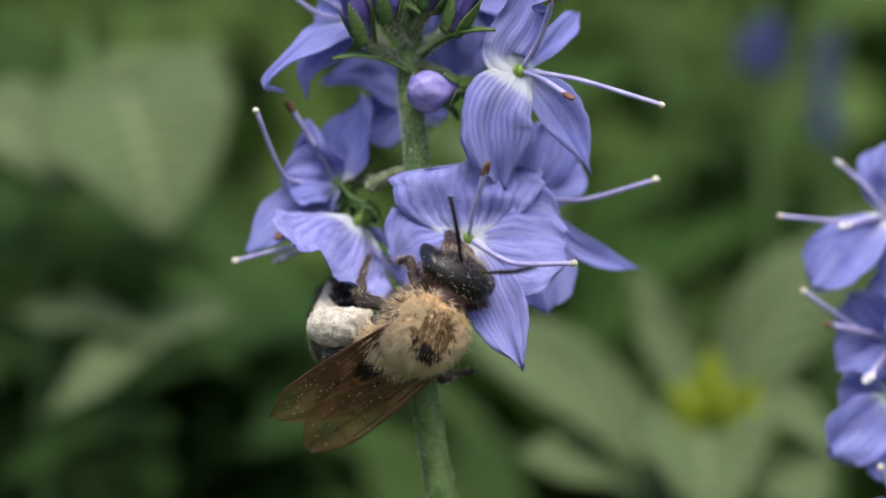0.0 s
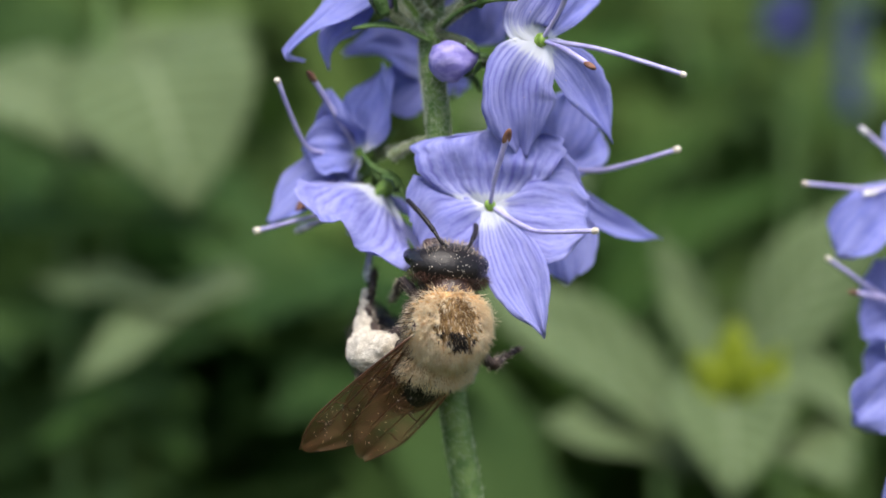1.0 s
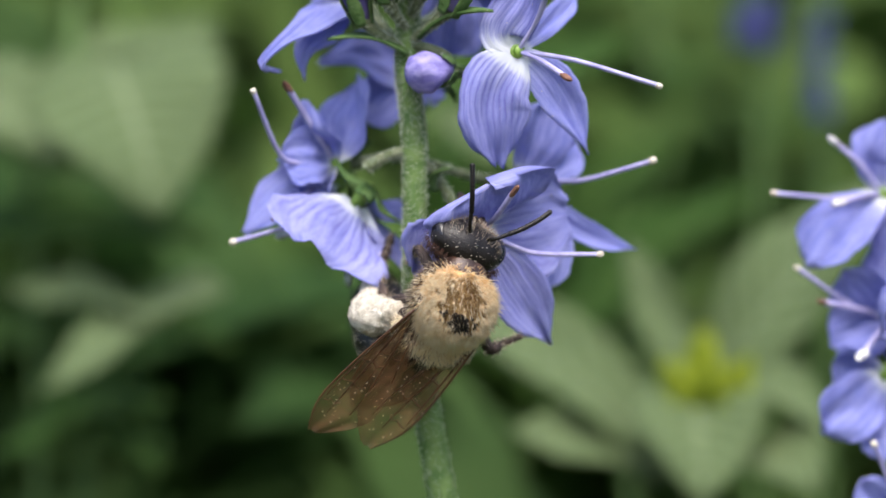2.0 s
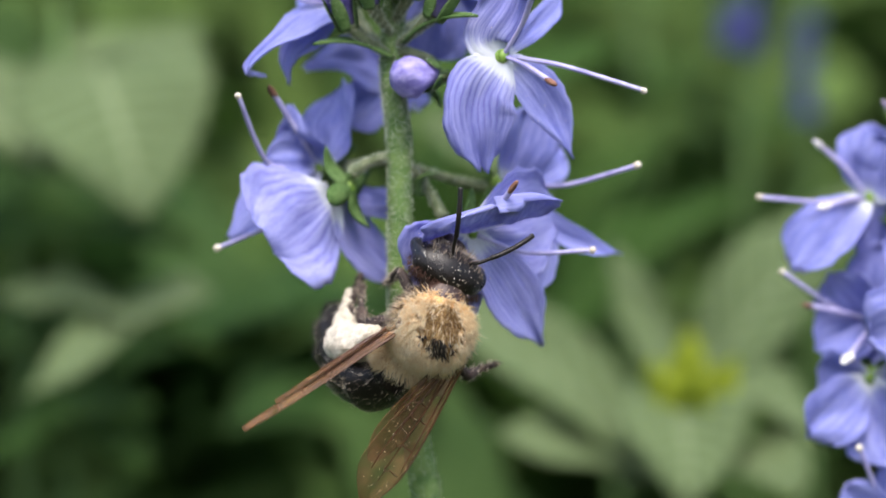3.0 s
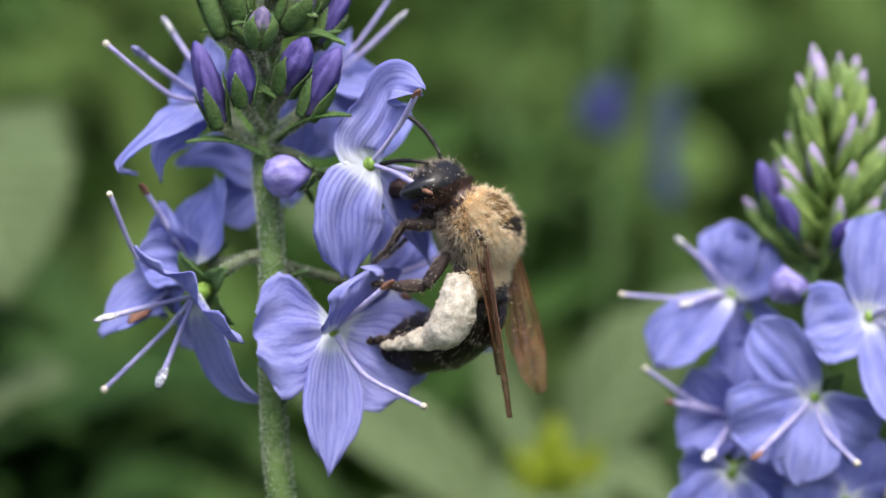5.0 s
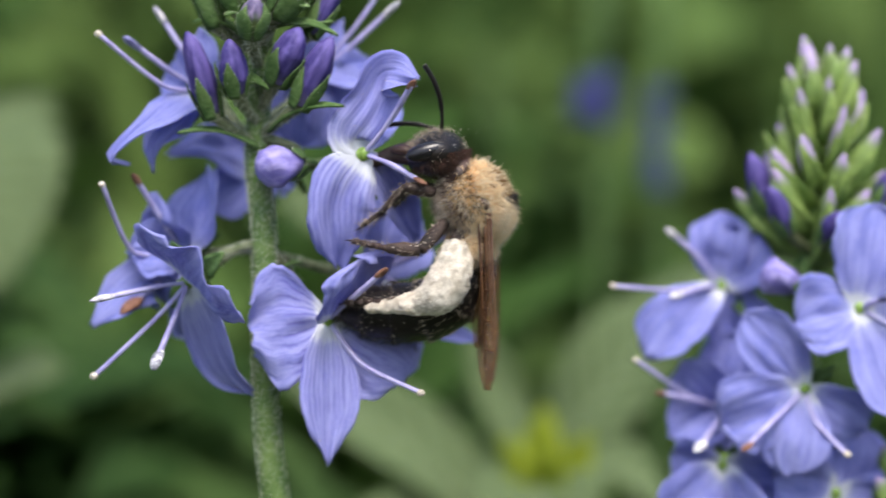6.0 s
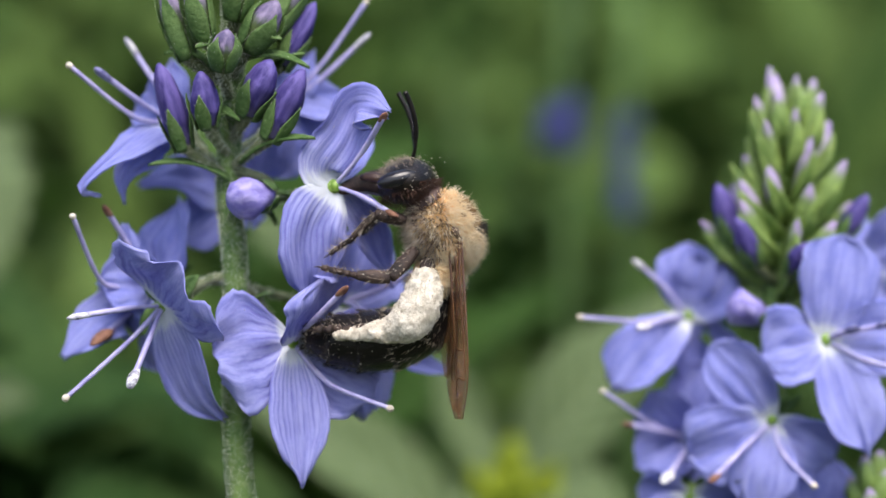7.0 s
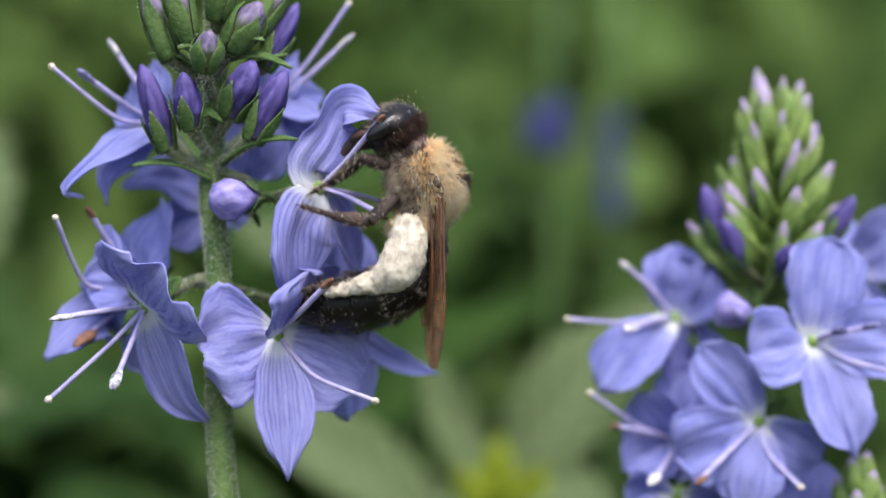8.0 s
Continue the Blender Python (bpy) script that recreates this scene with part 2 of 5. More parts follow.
def tube(bm, points, radii, seg=8, steps=5, flat=1.0, wide=None, rough=0.0):
    """A closed tube along a smooth line; flat squeezes it across the way 'wide'."""
    line = curve_points(points, steps)
    rad = spread(radii, len(line))
    rings = []
    side = None
    for i, p in enumerate(line):
        way = (line[min(i + 1, len(line) - 1)] - line[max(i - 1, 0)]).normalized()
        if side is None:
            ref = Vector(wide) if wide else (Vector((0, 0, 1)) if abs(way.z) < 0.9 else Vector((1, 0, 0)))
            side = ref
        side = (side - way * side.dot(way)).normalized()
        up = way.cross(side)
        ring = []
        for k in range(seg):
            a = 2 * math.pi * k / seg
            r = rad[i] * (1 + rough * random.uniform(-1, 1))
            ring.append(bm.verts.new(p + side * math.cos(a) * r + up * math.sin(a) * r * flat))
        rings.append(ring)
    for a, b in zip(rings, rings[1:]):
        for k in range(seg):
            bm.faces.new((a[k], a[(k + 1) % seg], b[(k + 1) % seg], b[k]))
    bm.faces.new(rings[0][::-1])
    bm.faces.new(rings[-1])
    return bm


def blob(bm, centre, radii, turn=None, seg=16, rings=10, lump=0.0, size=1.0):
    """An egg with a lumpy skin."""
    m = Matrix.Translation(centre) @ (turn.to_4x4() if turn else Matrix()) @ Matrix.Diagonal((*radii, 1))
    made = bmesh.ops.create_uvsphere(bm, u_segments=seg, v_segments=rings, radius=1, matrix=m)["verts"]
    if lump:
        for v in made:
            n = noise.noise(v.co * size)
            v.co += (v.co - Vector(centre)) * lump * n
    return made


def sheet(bm, fn, nu=12, nv=8, thick=0.06 * MM, uv=True):
    """A thin closed leaf: fn(u, v) for u 0..1 and v -1..1."""
    grid = [[Vector(fn(i / nu, 2 * j / nv - 1)) for j in range(nv + 1)] for i in range(nu + 1)]
    layer = bm.loops.layers.uv.verify()
    sides = []
    for sign in (1, -1):
        rows = []
        for i in range(nu + 1):
            row = []
            for j in range(nv + 1):
                du = grid[min(i + 1, nu)][j] - grid[max(i - 1, 0)][j]
                dv = grid[i][min(j + 1, nv)] - grid[i][max(j - 1, 0)]
                n = du.cross(dv)
                n = n.normalized() if n.length > 1e-12 else Vector((0, 0, 0))
                row.append(bm.verts.new(grid[i][j] + n * (sign * thick / 2)))
            rows.append(row)
        sides.append(rows)

    def face(corners, uvs):
        f = bm.faces.new(corners)
        for loop, w in zip(f.loops, uvs):
            loop[layer].uv = w

    for s, rows in enumerate(sides):
        for i in range(nu):
            for j in range(nv):
                ks = ((i, j), (i + 1, j), (i + 1, j + 1), (i, j + 1))
                if s:
                    ks = ks[::-1]
                face([rows[a][b] for a, b in ks], [(a / nu, 2 * b / nv - 1) for a, b in ks])
    a, b = sides
    rim = [(i, 0) for i in range(nu)] + [(nu, j) for j in range(nv)] + [(i, nv) for i in range(nu, 0, -1)] + [(0, j) for j in range(nv, 0, -1)]
    for p, q in zip(rim, rim[1:] + rim[:1]):
        face((a[q[0]][q[1]], a[p[0]][p[1]], b[p[0]][p[1]], b[q[0]][q[1]]), [(w[0] / nu, 2 * w[1] / nv - 1) for w in (q, p, p, q)])
    return bm


def bristles(bm_list, roots, ways, length, width):
    """Fine tapered hairs as slim three-sided spikes, bent once. bm_list: lists of verts and faces."""
    verts, faces = bm_list
    for p, w, l in zip(roots, ways, length):
        w = Vector(w).normalized()
        s = w.orthogonal().normalized()
        o = w.cross(s)
        bend = Vector((random.gauss(0, 1), random.gauss(0, 1), random.gauss(0, 1))) * l * 0.14
        k = len(verts)
        for r, q in ((width, p), (width * 0.75, p + w * l * 0.55 + bend * 0.4)):
            for a in (0, 2.094, 4.189):
                verts.append(q + (s * math.cos(a) + o * math.sin(a)) * r)
        verts.append(p + w * l + bend * 1.3)
        for j in range(3):
            n = (j + 1) % 3
            faces.append((k + j, k + n, k + 3 + n, k + 3 + j))
            faces.append((k + 3 + j, k + 3 + n, k + 6))


def hair_mesh(name, data, material):
    me = bpy.data.meshes.new(name)
    me.from_pydata([tuple(v) for v in data[0]], [], data[1])
    for p in me.polygons:
        p.use_smooth = True
    me.materials.append(material)
    return me


def basis(forward, up):
    """A turn whose y axis is forward and z axis is up, as near as can be."""
    y = Vector(forward).normalized()
    z = Vector(up)
    z = (z - y * z.dot(y)).normalized()
    return Matrix((y.cross(z), y, z)).transposed()


# ---- the flowering plants ----
def petal(flower, m, tip, width, facing, bow=0.6, cup=0.25, neck=0.18, ruffle=0.05, point=0.0, wide_at=0.62, veined=False, via=(), prof=None):
    """A petal from the flower's throat to its tip, in the flower's own space (m: the flower's pose on the plan).
    via: places that its midrib passes; prof: its widths from throat to tip, as shares of the full width."""
    inv = m.inverted()
    line = curve_points([Vector((0, 0, 0))] + [inv @ q for q in via] + [inv @ tip], 12)
    gone = np.cumsum([0.0] + [(b - a).length for a, b in zip(line, line[1:])])
    spine = [Vector([np.interp(x, gone, [p[k] for p in line]) for k in range(3)]) for x in np.linspace(0, gone[-1], 33)]
    n00 = (inv.to_3x3() @ Vector(facing)).normalized()
    half = width * SHEET / 2
    seed = random.uniform(0, 50)
    marks = [w.x for w in curve_points([Vector((w, 0, 0)) for w in prof], 10)] if prof else None

    def fn(u, v):
        x = min(max(u, 0.0), 1.0) * (len(spine) - 1)
        i = min(int(x), len(spine) - 2)
        mid = spine[i].lerp(spine[i + 1], x - i)
        along = (spine[min(i + 2, len(spine) - 1)] - spine[max(i - 1, 0)]).normalized()
        n0 = (n00 - along * n00.dot(along)).normalized()
        side = along.cross(n0)
        fall = max(0.0, (u - wide_at) / (1 - wide_at))
        if marks:
            w = half * max(0.03, float(np.interp(u, np.linspace(0, 1, len(marks)), marks)))
        else:
            rise = min(1.0, (u / wide_at)) ** 0.8
            w = half * (neck + (1 - neck) * math.sin(rise * math.pi / 2)) * (1 - fall ** (3.2 - 1.4 * point)) ** (0.5 + 0.45 * point)
        w = max(w, half * 0.04) * (1 + 0.10 * noise.noise((u * 4.5, v * 1.5 + seed, seed)) + 0.055 * noise.noise((u * 15, v + seed, 3.0)))
        f = bow * MM * math.sin(math.pi * min(u, 1) * 0.9) + cup * w * v * v * min(1.0, 2.4 * u)
        f += min(1.0, 3 * u) * ruffle * half * (2.4 * noise.noise((u * 2.5 + seed, v * 2.2, seed)) + abs(v) ** 3 * math.sin(9 * u + 3 * seed) * 0.9)
        f += half * u * (0.05 * math.sin(5.2 * v + seed) + 0.022 * math.sin(11 * v + 2 * seed + 2 * u) + 0.07 * u ** 3 * math.sin(6 * v + 5 * seed))
        f += half * 0.05 * min(1.0, 4 * u) * noise.noise((v * 7 + seed, u * 1.4, seed))
        length = (spine[-1] - spine[0]).length
        shift = length * (-0.06 * fall * v * v + 0.06 * fall * noise.noise((v * 3.2, seed, 0)) + 0.03 * fall * noise.noise((v * 9, seed, 4)))
        return mid + along * shift + side * (v * w) + n0 * f

    return part("petal", sheet(bmesh.new(), fn, 30, 22, 0.045 * MM), PETAL_VEINED if veined else PETAL, flower)


def thread(name, flower, m, tip, sag, r0, r1, material, start=(0, 0, 0)):
    """A filament or style from the throat to its end; sag bends it, in millimetres on the plan."""
    inv = m.inverted()
    a, e = Vector(start), inv @ tip
    mid = a.lerp(e, 0.5) + inv.to_3x3() @ (Vector(sag) * MM)
    bm = tube(bmesh.new(), [a, a.lerp(mid, 0.55) + (mid - a.lerp(e, 0.5)) * 0.3, mid, e], [r0 * MM, r0 * MM * 0.9, r1 * MM, r1 * MM], 8, 5)
    return part(name, bm, material, flower), e, (e - mid).normalized()


def head_of(name, flower, e, way, size, material, label="", flat=0.6):
    bm = bmesh.new()
    turn = way.to_track_quat("Z", "Y").to_matrix()
    blob(bm, e, [s * MM for s in (size[0], size[0] * flat, size[1])], turn, 12, 8, 0.35, 1400)
    return part(name, bm, material, flower, label)


def leaf_sheet(bm, base, tip, width, facing, bow=0.3, fold=0.3, nu=9, nv=4, thick=0.14, teeth=0, wave=0.0):
    along = tip - base
    n = Vector(facing)
    n = (n - along.normalized() * n.dot(along.normalized())).normalized()
    side = along.normalized().cross(n)

    def fn(u, v):
        w = width * (math.sin(math.pi * (0.1 + 0.9 * u) ** 0.8) ** 0.8 + 0.02)
        if teeth:
            w *= 1 - 0.16 * abs(v) ** 3 * ((u * teeth) % 1)
        h = bow * math.sin(math.pi * u) + fold * w * abs(v) + wave * math.sin(9 * u + 2 * v) * abs(v)
        return base + along * u + side * (v * w) + n * h

    return sheet(bm, fn, nu, nv, thick * MM)


def flower(plant, centre, facing, up, petals, pistil=None, stamens=(), sepals=4, depth=1.3, throat=1.0, calyx=1.0):
    """One speedwell flower on the plan. petals: (tip, width, options); stamens: (tip, sag, kind)."""
    m = Matrix.Translation(centre) @ basis(facing, up).to_4x4()
    root = plant.matrix_world.inverted()
    f = Vector(facing).normalized()
    bm = bmesh.new()
    # throat: a shallow cup, with the pale green ovary in it
    cup = [Vector((0, -depth * MM, 0)), Vector((0, -0.5 * depth * MM, 0)), Vector((0, 0.05 * MM, 0))]
    tube(bm, cup, [0.35 * MM, 0.5 * MM, 0.42 * MM * throat], 10, 3)
    blob(bm, (0, 0.06 * MM, 0.0), (0.32 * MM, 0.26 * MM, 0.38 * MM), None, 12, 8)
    fl = part("flower", bm, THROAT, plant, "blue-violet four-petalled speedwell flower with white throat")
    fl.matrix_basis = root @ m
    for tip, width, opt in petals:
        opt = dict(opt)
        petal(fl, m, tip, width, opt.pop("facing", facing), **opt)
    if pistil:
        tip, sag = pistil
        _, e, way = thread("style", fl, m, tip, sag, 0.15, 0.13, FILAMENT)
        head_of("stigma", fl, e, way, (0.22, 0.22), STIGMA, "cream knobbed stigma", 0.9)
    for tip, sag, kind in stamens:
        _, e, way = thread("filament", fl, m, tip, sag, 0.12, 0.16, FILAMENT)
        mat, label = {"pale": (ANTHER_PALE, "pale speckled anther"), "dark": (ANTHER_DARK, "dark violet anther"), "silver": (ANTHER_SILVER, "split silver-grey anther"), "brown": (ANTHER_BROWN, "withered brown anther"), "husk": (ANTHER_BROWN, "large withered brown anther stuck to the petal")}[kind]
        head_of("anther", fl, e, way, {"pale": (0.32, 0.60), "husk": (0.42, 1.0), "dark": (0.34, 0.62), "silver": (0.30, 0.68)}.get(kind, (0.27, 0.46)), mat, label)
    inv = m.inverted()
    for k in range(sepals):
        a = 2 * math.pi * (k + 0.5) / sepals
        out = Vector((math.cos(a), 0, math.sin(a)))
        bm = bmesh.new()
        b = Vector((0, -depth * MM, 0)) + out * 0.25 * MM
        leaf_sheet(bm, b, b + (out * random.uniform(1.6, 2.2) + Vector((0, 0.25, 0))) * MM * calyx, random.uniform(0.30, 0.40) * MM * calyx * calyx, (0, 1, 0), 0.3 * MM, 0.35, 8, 4, 0.1)
        part("sepal", bm, SEPAL, fl, "narrow green sepal")
    return fl


def bud(plant, base, tip, width, tone, wrap=0.72, sepals=4, down=0):
    """A closed bud: rolled, folded petals in a cup of narrow sepals with a downy rim."""
    root = plant.matrix_world.inverted()
    m = Matrix.Translation(base) @ basis(tip - base, (0.2, -1, 0.3)).to_4x4()
    length, w = (tip - base).length, width * SHEET / 2
    spin, fat = random.uniform(0, 6.28), random.uniform(0.9, 1.08)
    bm = bmesh.new()
    if tone is PLUMP:
        shape = [0.45 * w, 0.8 * w, 1.05 * w, 0.98 * w, 0.35 * w]
    else:
        shape = [0.45 * w, 0.86 * w * fat, 0.84 * w, 0.58 * w, 0.08 * w]
    tube(bm, [(0, 0, 0), (0, length * 0.3, 0.08 * w), (0, length * 0.58, 0.12 * w), (0, length * 0.82, 0.08 * w), (0, length, 0)], shape, 28, 6)
    for v in bm.verts:
        a = math.atan2(v.co.z, v.co.x) + spin
        t = v.co.y / length
        # one petal is wrapped over the others: a step runs round the bud in a slow spiral
        step = ((a + 1.6 * t) / 2.1) % 1
        k = 1 + 0.15 * (step - 0.5) * min(1, 2.2 * t) + 0.06 * math.sin(2 * a + 2.4 * t) * t + (0.22 if tone is PLUMP else 0.07) * noise.noise((2.5 * t, a, spin))
        v.co.x *= k
        v.co.z *= k
    label = {BUD: "closed violet flower bud in green sepals", PLUMP: "swollen blue-violet bud about to open"}.get(tone, "unopened green bud tipped with lilac")
    ob = part("bud", bm, tone, plant, label)
    ob.matrix_basis = root @ m
    data = ([], [])
    for k in range(sepals):
        a = 2 * math.pi * (k + 0.5) / sepals + 0.35 * math.sin(spin)
        turn = math.pi / sepals * (0.9 if tone in (SHOOTBUD, BUD_SHUT) else 0.68)
        reach = wrap * random.uniform(0.86, 1.1)

        def fn(u, v, a=a):
            r = w * (0.52 + 0.50 * math.sin(math.pi * min(0.6, u * reach * 0.75 + 0.08)))
            b = a + v * turn * (0.7 + 0.45 * math.sin(math.pi * min(1, u * 0.8 + 0.15))) * max(0.02, 1 - u ** 2.2)
            r *= 1.0 + 0.03 * u * u + 0.04 * abs(v) ** 3
            if u * reach > 0.7:
                r *= max(0.35, 1 - 1.25 * (u * reach - 0.7))
            return (math.cos(b) * r, u * length * reach - 0.06 * length, math.sin(b) * r)

        part("sepal", sheet(bmesh.new(), fn, 10, 6, 0.05 * MM), SHOOT if tone in (SHOOTBUD, LILAC) else SEPAL, ob)
        if down:
            roots, ways, lens = [], [], []
            for _ in range(down):
                u, v = random.random(), random.choice((-1, 1, random.uniform(-1, 1)))
                p = Vector(fn(u, v))
                roots.append(p)
                ways.append(Vector((p.x, 0, p.z)).normalized() + Vector((0, 0.8, 0)) + Vector((-p.z, 0, p.x)).normalized() * v * 0.6)
                lens.append(random.uniform(0.05, 0.13) * MM)
            bristles(data, roots, ways, lens, 0.011 * MM)
    if down:
        tagged(part("sepal_down", hair_mesh("sepal_down", data, HAIR_PALE), None, ob), "fine pale down on the sepals", kind="stuff")
    return ob


def stalk(plant, points, radii, name="pedicel", material=None, fuzz=0):
    root = plant.matrix_world.inverted()
    pts = [root @ p for p in points]
    bm = tube(bmesh.new(), pts, [r * MM for r in radii], 10, 6, rough=0.03)
    ob = part(name, bm, material or (PEDICEL if name == "pedicel" else STEM), plant)
    if fuzz:
        line = curve_points(pts, 60)
        rad = spread([r * MM for r in radii], len(line))
        data = ([], [])
        roots, ways, lens = [], [], []
        high = [i for i in range(1, len(line) - 1) if line[i].z + plant.location.z > EYE_UP - 0.03]
        for _ in range(fuzz):
            i = random.choice(high)
            if random.random() > (line[i].z + plant.location.z - EYE_UP + 0.03) / 0.026:
                continue
            way = (line[i + 1] - line[i - 1]).normalized()
            out = way.orthogonal().normalized()
            out.rotate(Matrix.Rotation(random.uniform(0, 6.283), 3, way))
            roots.append(line[i] + out * rad[i] * 0.97)
            ways.append(out + way * random.uniform(-0.6, 1.0))
            lens.append(random.uniform(0.08, 0.2) * MM)
        bristles(data, roots, ways, lens, 0.024 * MM)
        hair = part("stem_hair", hair_mesh("stem_hair", data, HAIR_PALE), None, ob)
        tagged(hair, "short pale down on the stem", kind="stuff")
    return ob


def bract(plant, base, tip, width, facing=(0, -0.4, 1), bow=0.5, tone=None):
    root = plant.matrix_world.inverted()
    bm = leaf_sheet(bmesh.new(), root @ base, root @ tip, width * SHEET / 2, facing, bow * MM, 0.35, 10, 4, 0.16)
    ob = part("bract", bm, tone or SEPAL, plant, "narrow downy green bract")
    data, a, e = ([], []), root @ base, root @ tip
    n = Vector(facing).normalized()
    side = (e - a).normalized().cross(n)
    roots, ways, lens = [], [], []
    for _ in range(110):
        u, v = random.uniform(0.05, 0.95), random.uniform(-1, 1)
        half = width * SHEET / 2 * (math.sin(math.pi * (0.1 + 0.9 * u) ** 0.8) ** 0.8 + 0.02)
        roots.append(a.lerp(e, u) + side * v * half + n * (bow * MM * math.sin(math.pi * u) + 0.35 * half * abs(v)))
        ways.append(n * random.uniform(-0.3, 1) + side * v + (e - a).normalized() * 0.4)
        lens.append(random.uniform(0.06, 0.15) * MM)
    bristles(data, roots, ways, lens, 0.012 * MM)
    tagged(part("bract_down", hair_mesh("bract_down", data, HAIR_PALE), None, ob), "fine pale down on the bract", kind="stuff")
    return ob


def plant_at(base, label):
    p = new("speedwell_plant")
    p.matrix_world = Matrix.Translation(base)
    bpy.context.view_layer.update()
    return tagged(p, label, "flower", group="blue flower spikes")


# the spike that the bee visits
FOOT = Vector((spot(520, 0).x, 0.006, -0.003))
main = plant_at(FOOT, "speedwell spike with open blue flowers, buds and a downy green stem")
stalk(main, [FOOT, spot(560, 3000, 5), spot(520, 1500, 2), spot(474, 1164, 1), spot(430, 900, 0.5), spot(418, 740, 0.3),
             spot(416, 480, 0), spot(404, 330, 0), spot(412, 130, 0), spot(408, -60, 0), spot(404, -190, 0)],
      [1.1, 1.0, 0.9, 0.82, 0.74, 0.72, 0.66, 0.66, 0.6, 0.5, 0.25], "stem", fuzz=11000)

# upper left flower, seen from the side
flower(main, spot(308, 215, 3), (-0.75, -0.45, 0.35), (0.3, 0.1, 1), [
    (spot(176, 350, -0.3), 84, dict(via=[spot(250, 258, 0.5), spot(182, 304, -0.6), spot(147, 338, -1.0)], prof=(0.5, 1.0, 0.9, 0.46, 0.24, 0.1), bow=0.3, cup=0.2, ruffle=0.06, facing=(-0.3, -0.85, 0.45))),
    (spot(222, 360, 1.0), 72, dict(via=[spot(262, 270, 1.8), spot(222, 318, 1.0)], prof=(0.5, 0.95, 1.0, 0.62, 0.1), bow=0.3, cup=0.2, ruffle=0.07, facing=(-0.3, -0.95, 0.2))),
    (spot(308, 106, 3.5), 92, dict(bow=0.3, prof=(0.3, 0.95, 1.0, 0.8, 0.12), facing=(-0.4, -0.9, 0.1))),
    (spot(244, 190, 5.0), 70, dict(bow=0.3, facing=(-0.2, -0.95, 0.1)))],
    pistil=(spot(122, 116, -1), (0.15, 0, -0.95)),
    stamens=[(spot(182, 132, 0), (0, 0, -0.15), "dark"), (spot(234, 86, 3), (0.3, 0, -0.2), "pale")], throat=0.6)
stalk(main, [spot(406, 318, 0), spot(365, 275, 1), spot(330, 225, 2.5)], [0.3, 0.27, 0.36], fuzz=260)

# upper right flower, behind the stem
flower(main, spot(500, 185, 5), (0.65, 0.1, 0.5), (-0.5, 0, 1), [
    (spot(602, 166, 6), 76, dict(bow=0.4, prof=(0.3, 0.9, 1.0, 0.85, 0.35), facing=(0.3, -0.9, 0.4))),
    (spot(556, 92, 5), 86, dict(bow=0.3, prof=(0.3, 0.9, 1.0, 0.6, 0.1), facing=(0.3, -0.9, 0.4))),
    (spot(602, 206, 4.5), 50, dict(bow=0.3, point=0.6, facing=(0.2, -0.9, 0.4))),
    (spot(468, 312, 6), 150, dict(bow=0.3, wide_at=0.7, facing=(0.0, -0.9, 0.4))),
    (spot(560, 292, 6.5), 120, dict(bow=0.3, facing=(0.0, -0.9, 0.4)))],
    pistil=(spot(648, 4, 4), (0.2, 0, -0.2)), stamens=[(spot(638, 76, 4), (0.1, 0, -0.2), "silver")], throat=0.6)
stalk(main, [spot(412, 270, 0.9), spot(460, 240, 3.6), spot(490, 200, 4.8)], [0.26, 0.24, 0.34], fuzz=200)

# the flower behind the stem on the left
flower(main, spot(412, 358, 7), (-0.4, -0.6, 0.5), (0.2, 0.2, 1), [
    (spot(246, 330, 5), 92, dict(via=[spot(320, 318, 6)], prof=(0.4, 0.9, 1.0, 0.85, 0.5, 0.2), bow=0.5, ruffle=0.12, facing=(0, -0.9, 0.4))),
    (spot(318, 430, 6), 104, dict(bow=0.4, facing=(0, -1, 0.2))),
    (spot(362, 300, 7), 92, dict(bow=0.4, facing=(0, -1, 0.2))),
    (spot(470, 386, 7), 70, dict(bow=0.3, facing=(0, -1, 0.2)))])

# left middle flower
flower(main, spot(272, 506, 3), (-0.55, -0.8, 0.15), (0.2, 0, 1), [
    (spot(322, 352, 4), 118, dict(via=[spot(306, 440, 3.4)], prof=(0.25, 0.75, 1.0, 0.95, 0.75, 0.3), bow=0.4, cup=0.3, ruffle=0.12)),
    (spot(218, 396, 1.5), 100, dict(via=[spot(252, 455, 2.4)], prof=(0.3, 0.8, 1.0, 0.9, 0.6, 0.1), bow=0.5, cup=0.3, ruffle=0.14)),
    (spot(172, 500, 1.5), 108, dict(bow=0.6, cup=0.35, ruffle=0.14)),
    (spot(240, 590, 4), 84, dict(bow=0.4, cup=0.3, ruffle=0.1))],
    pistil=(spot(129, 383, -2), (-0.9, 0, -1.3)), stamens=[(spot(190, 374, 0), (0.2, 0, -0.3), "brown")])
stalk(main, [spot(410, 495, 0), spot(365, 500, 2), spot(300, 510, 4)], [0.3, 0.27, 0.38], fuzz=260)

# lower left flower behind, with a withered anther on its petal
flower(main, spot(266, 545, 5), (-0.6, -0.7, -0.3), (0.1, 0, 1), [
    (spot(112, 634, 2), 98, dict(via=[spot(198, 560, 3)], prof=(0.4, 0.9, 1.0, 0.95, 0.7, 0.15), bow=0.4, cup=0.12)),
    (spot(180, 496, 3.5), 80, dict(bow=0.5)),
    (spot(300, 660, 5), 74, dict(bow=0.4, wide_at=0.75))],
    stamens=[(spot(180, 597, 1.0), (0, 0, 0.3), "husk")])

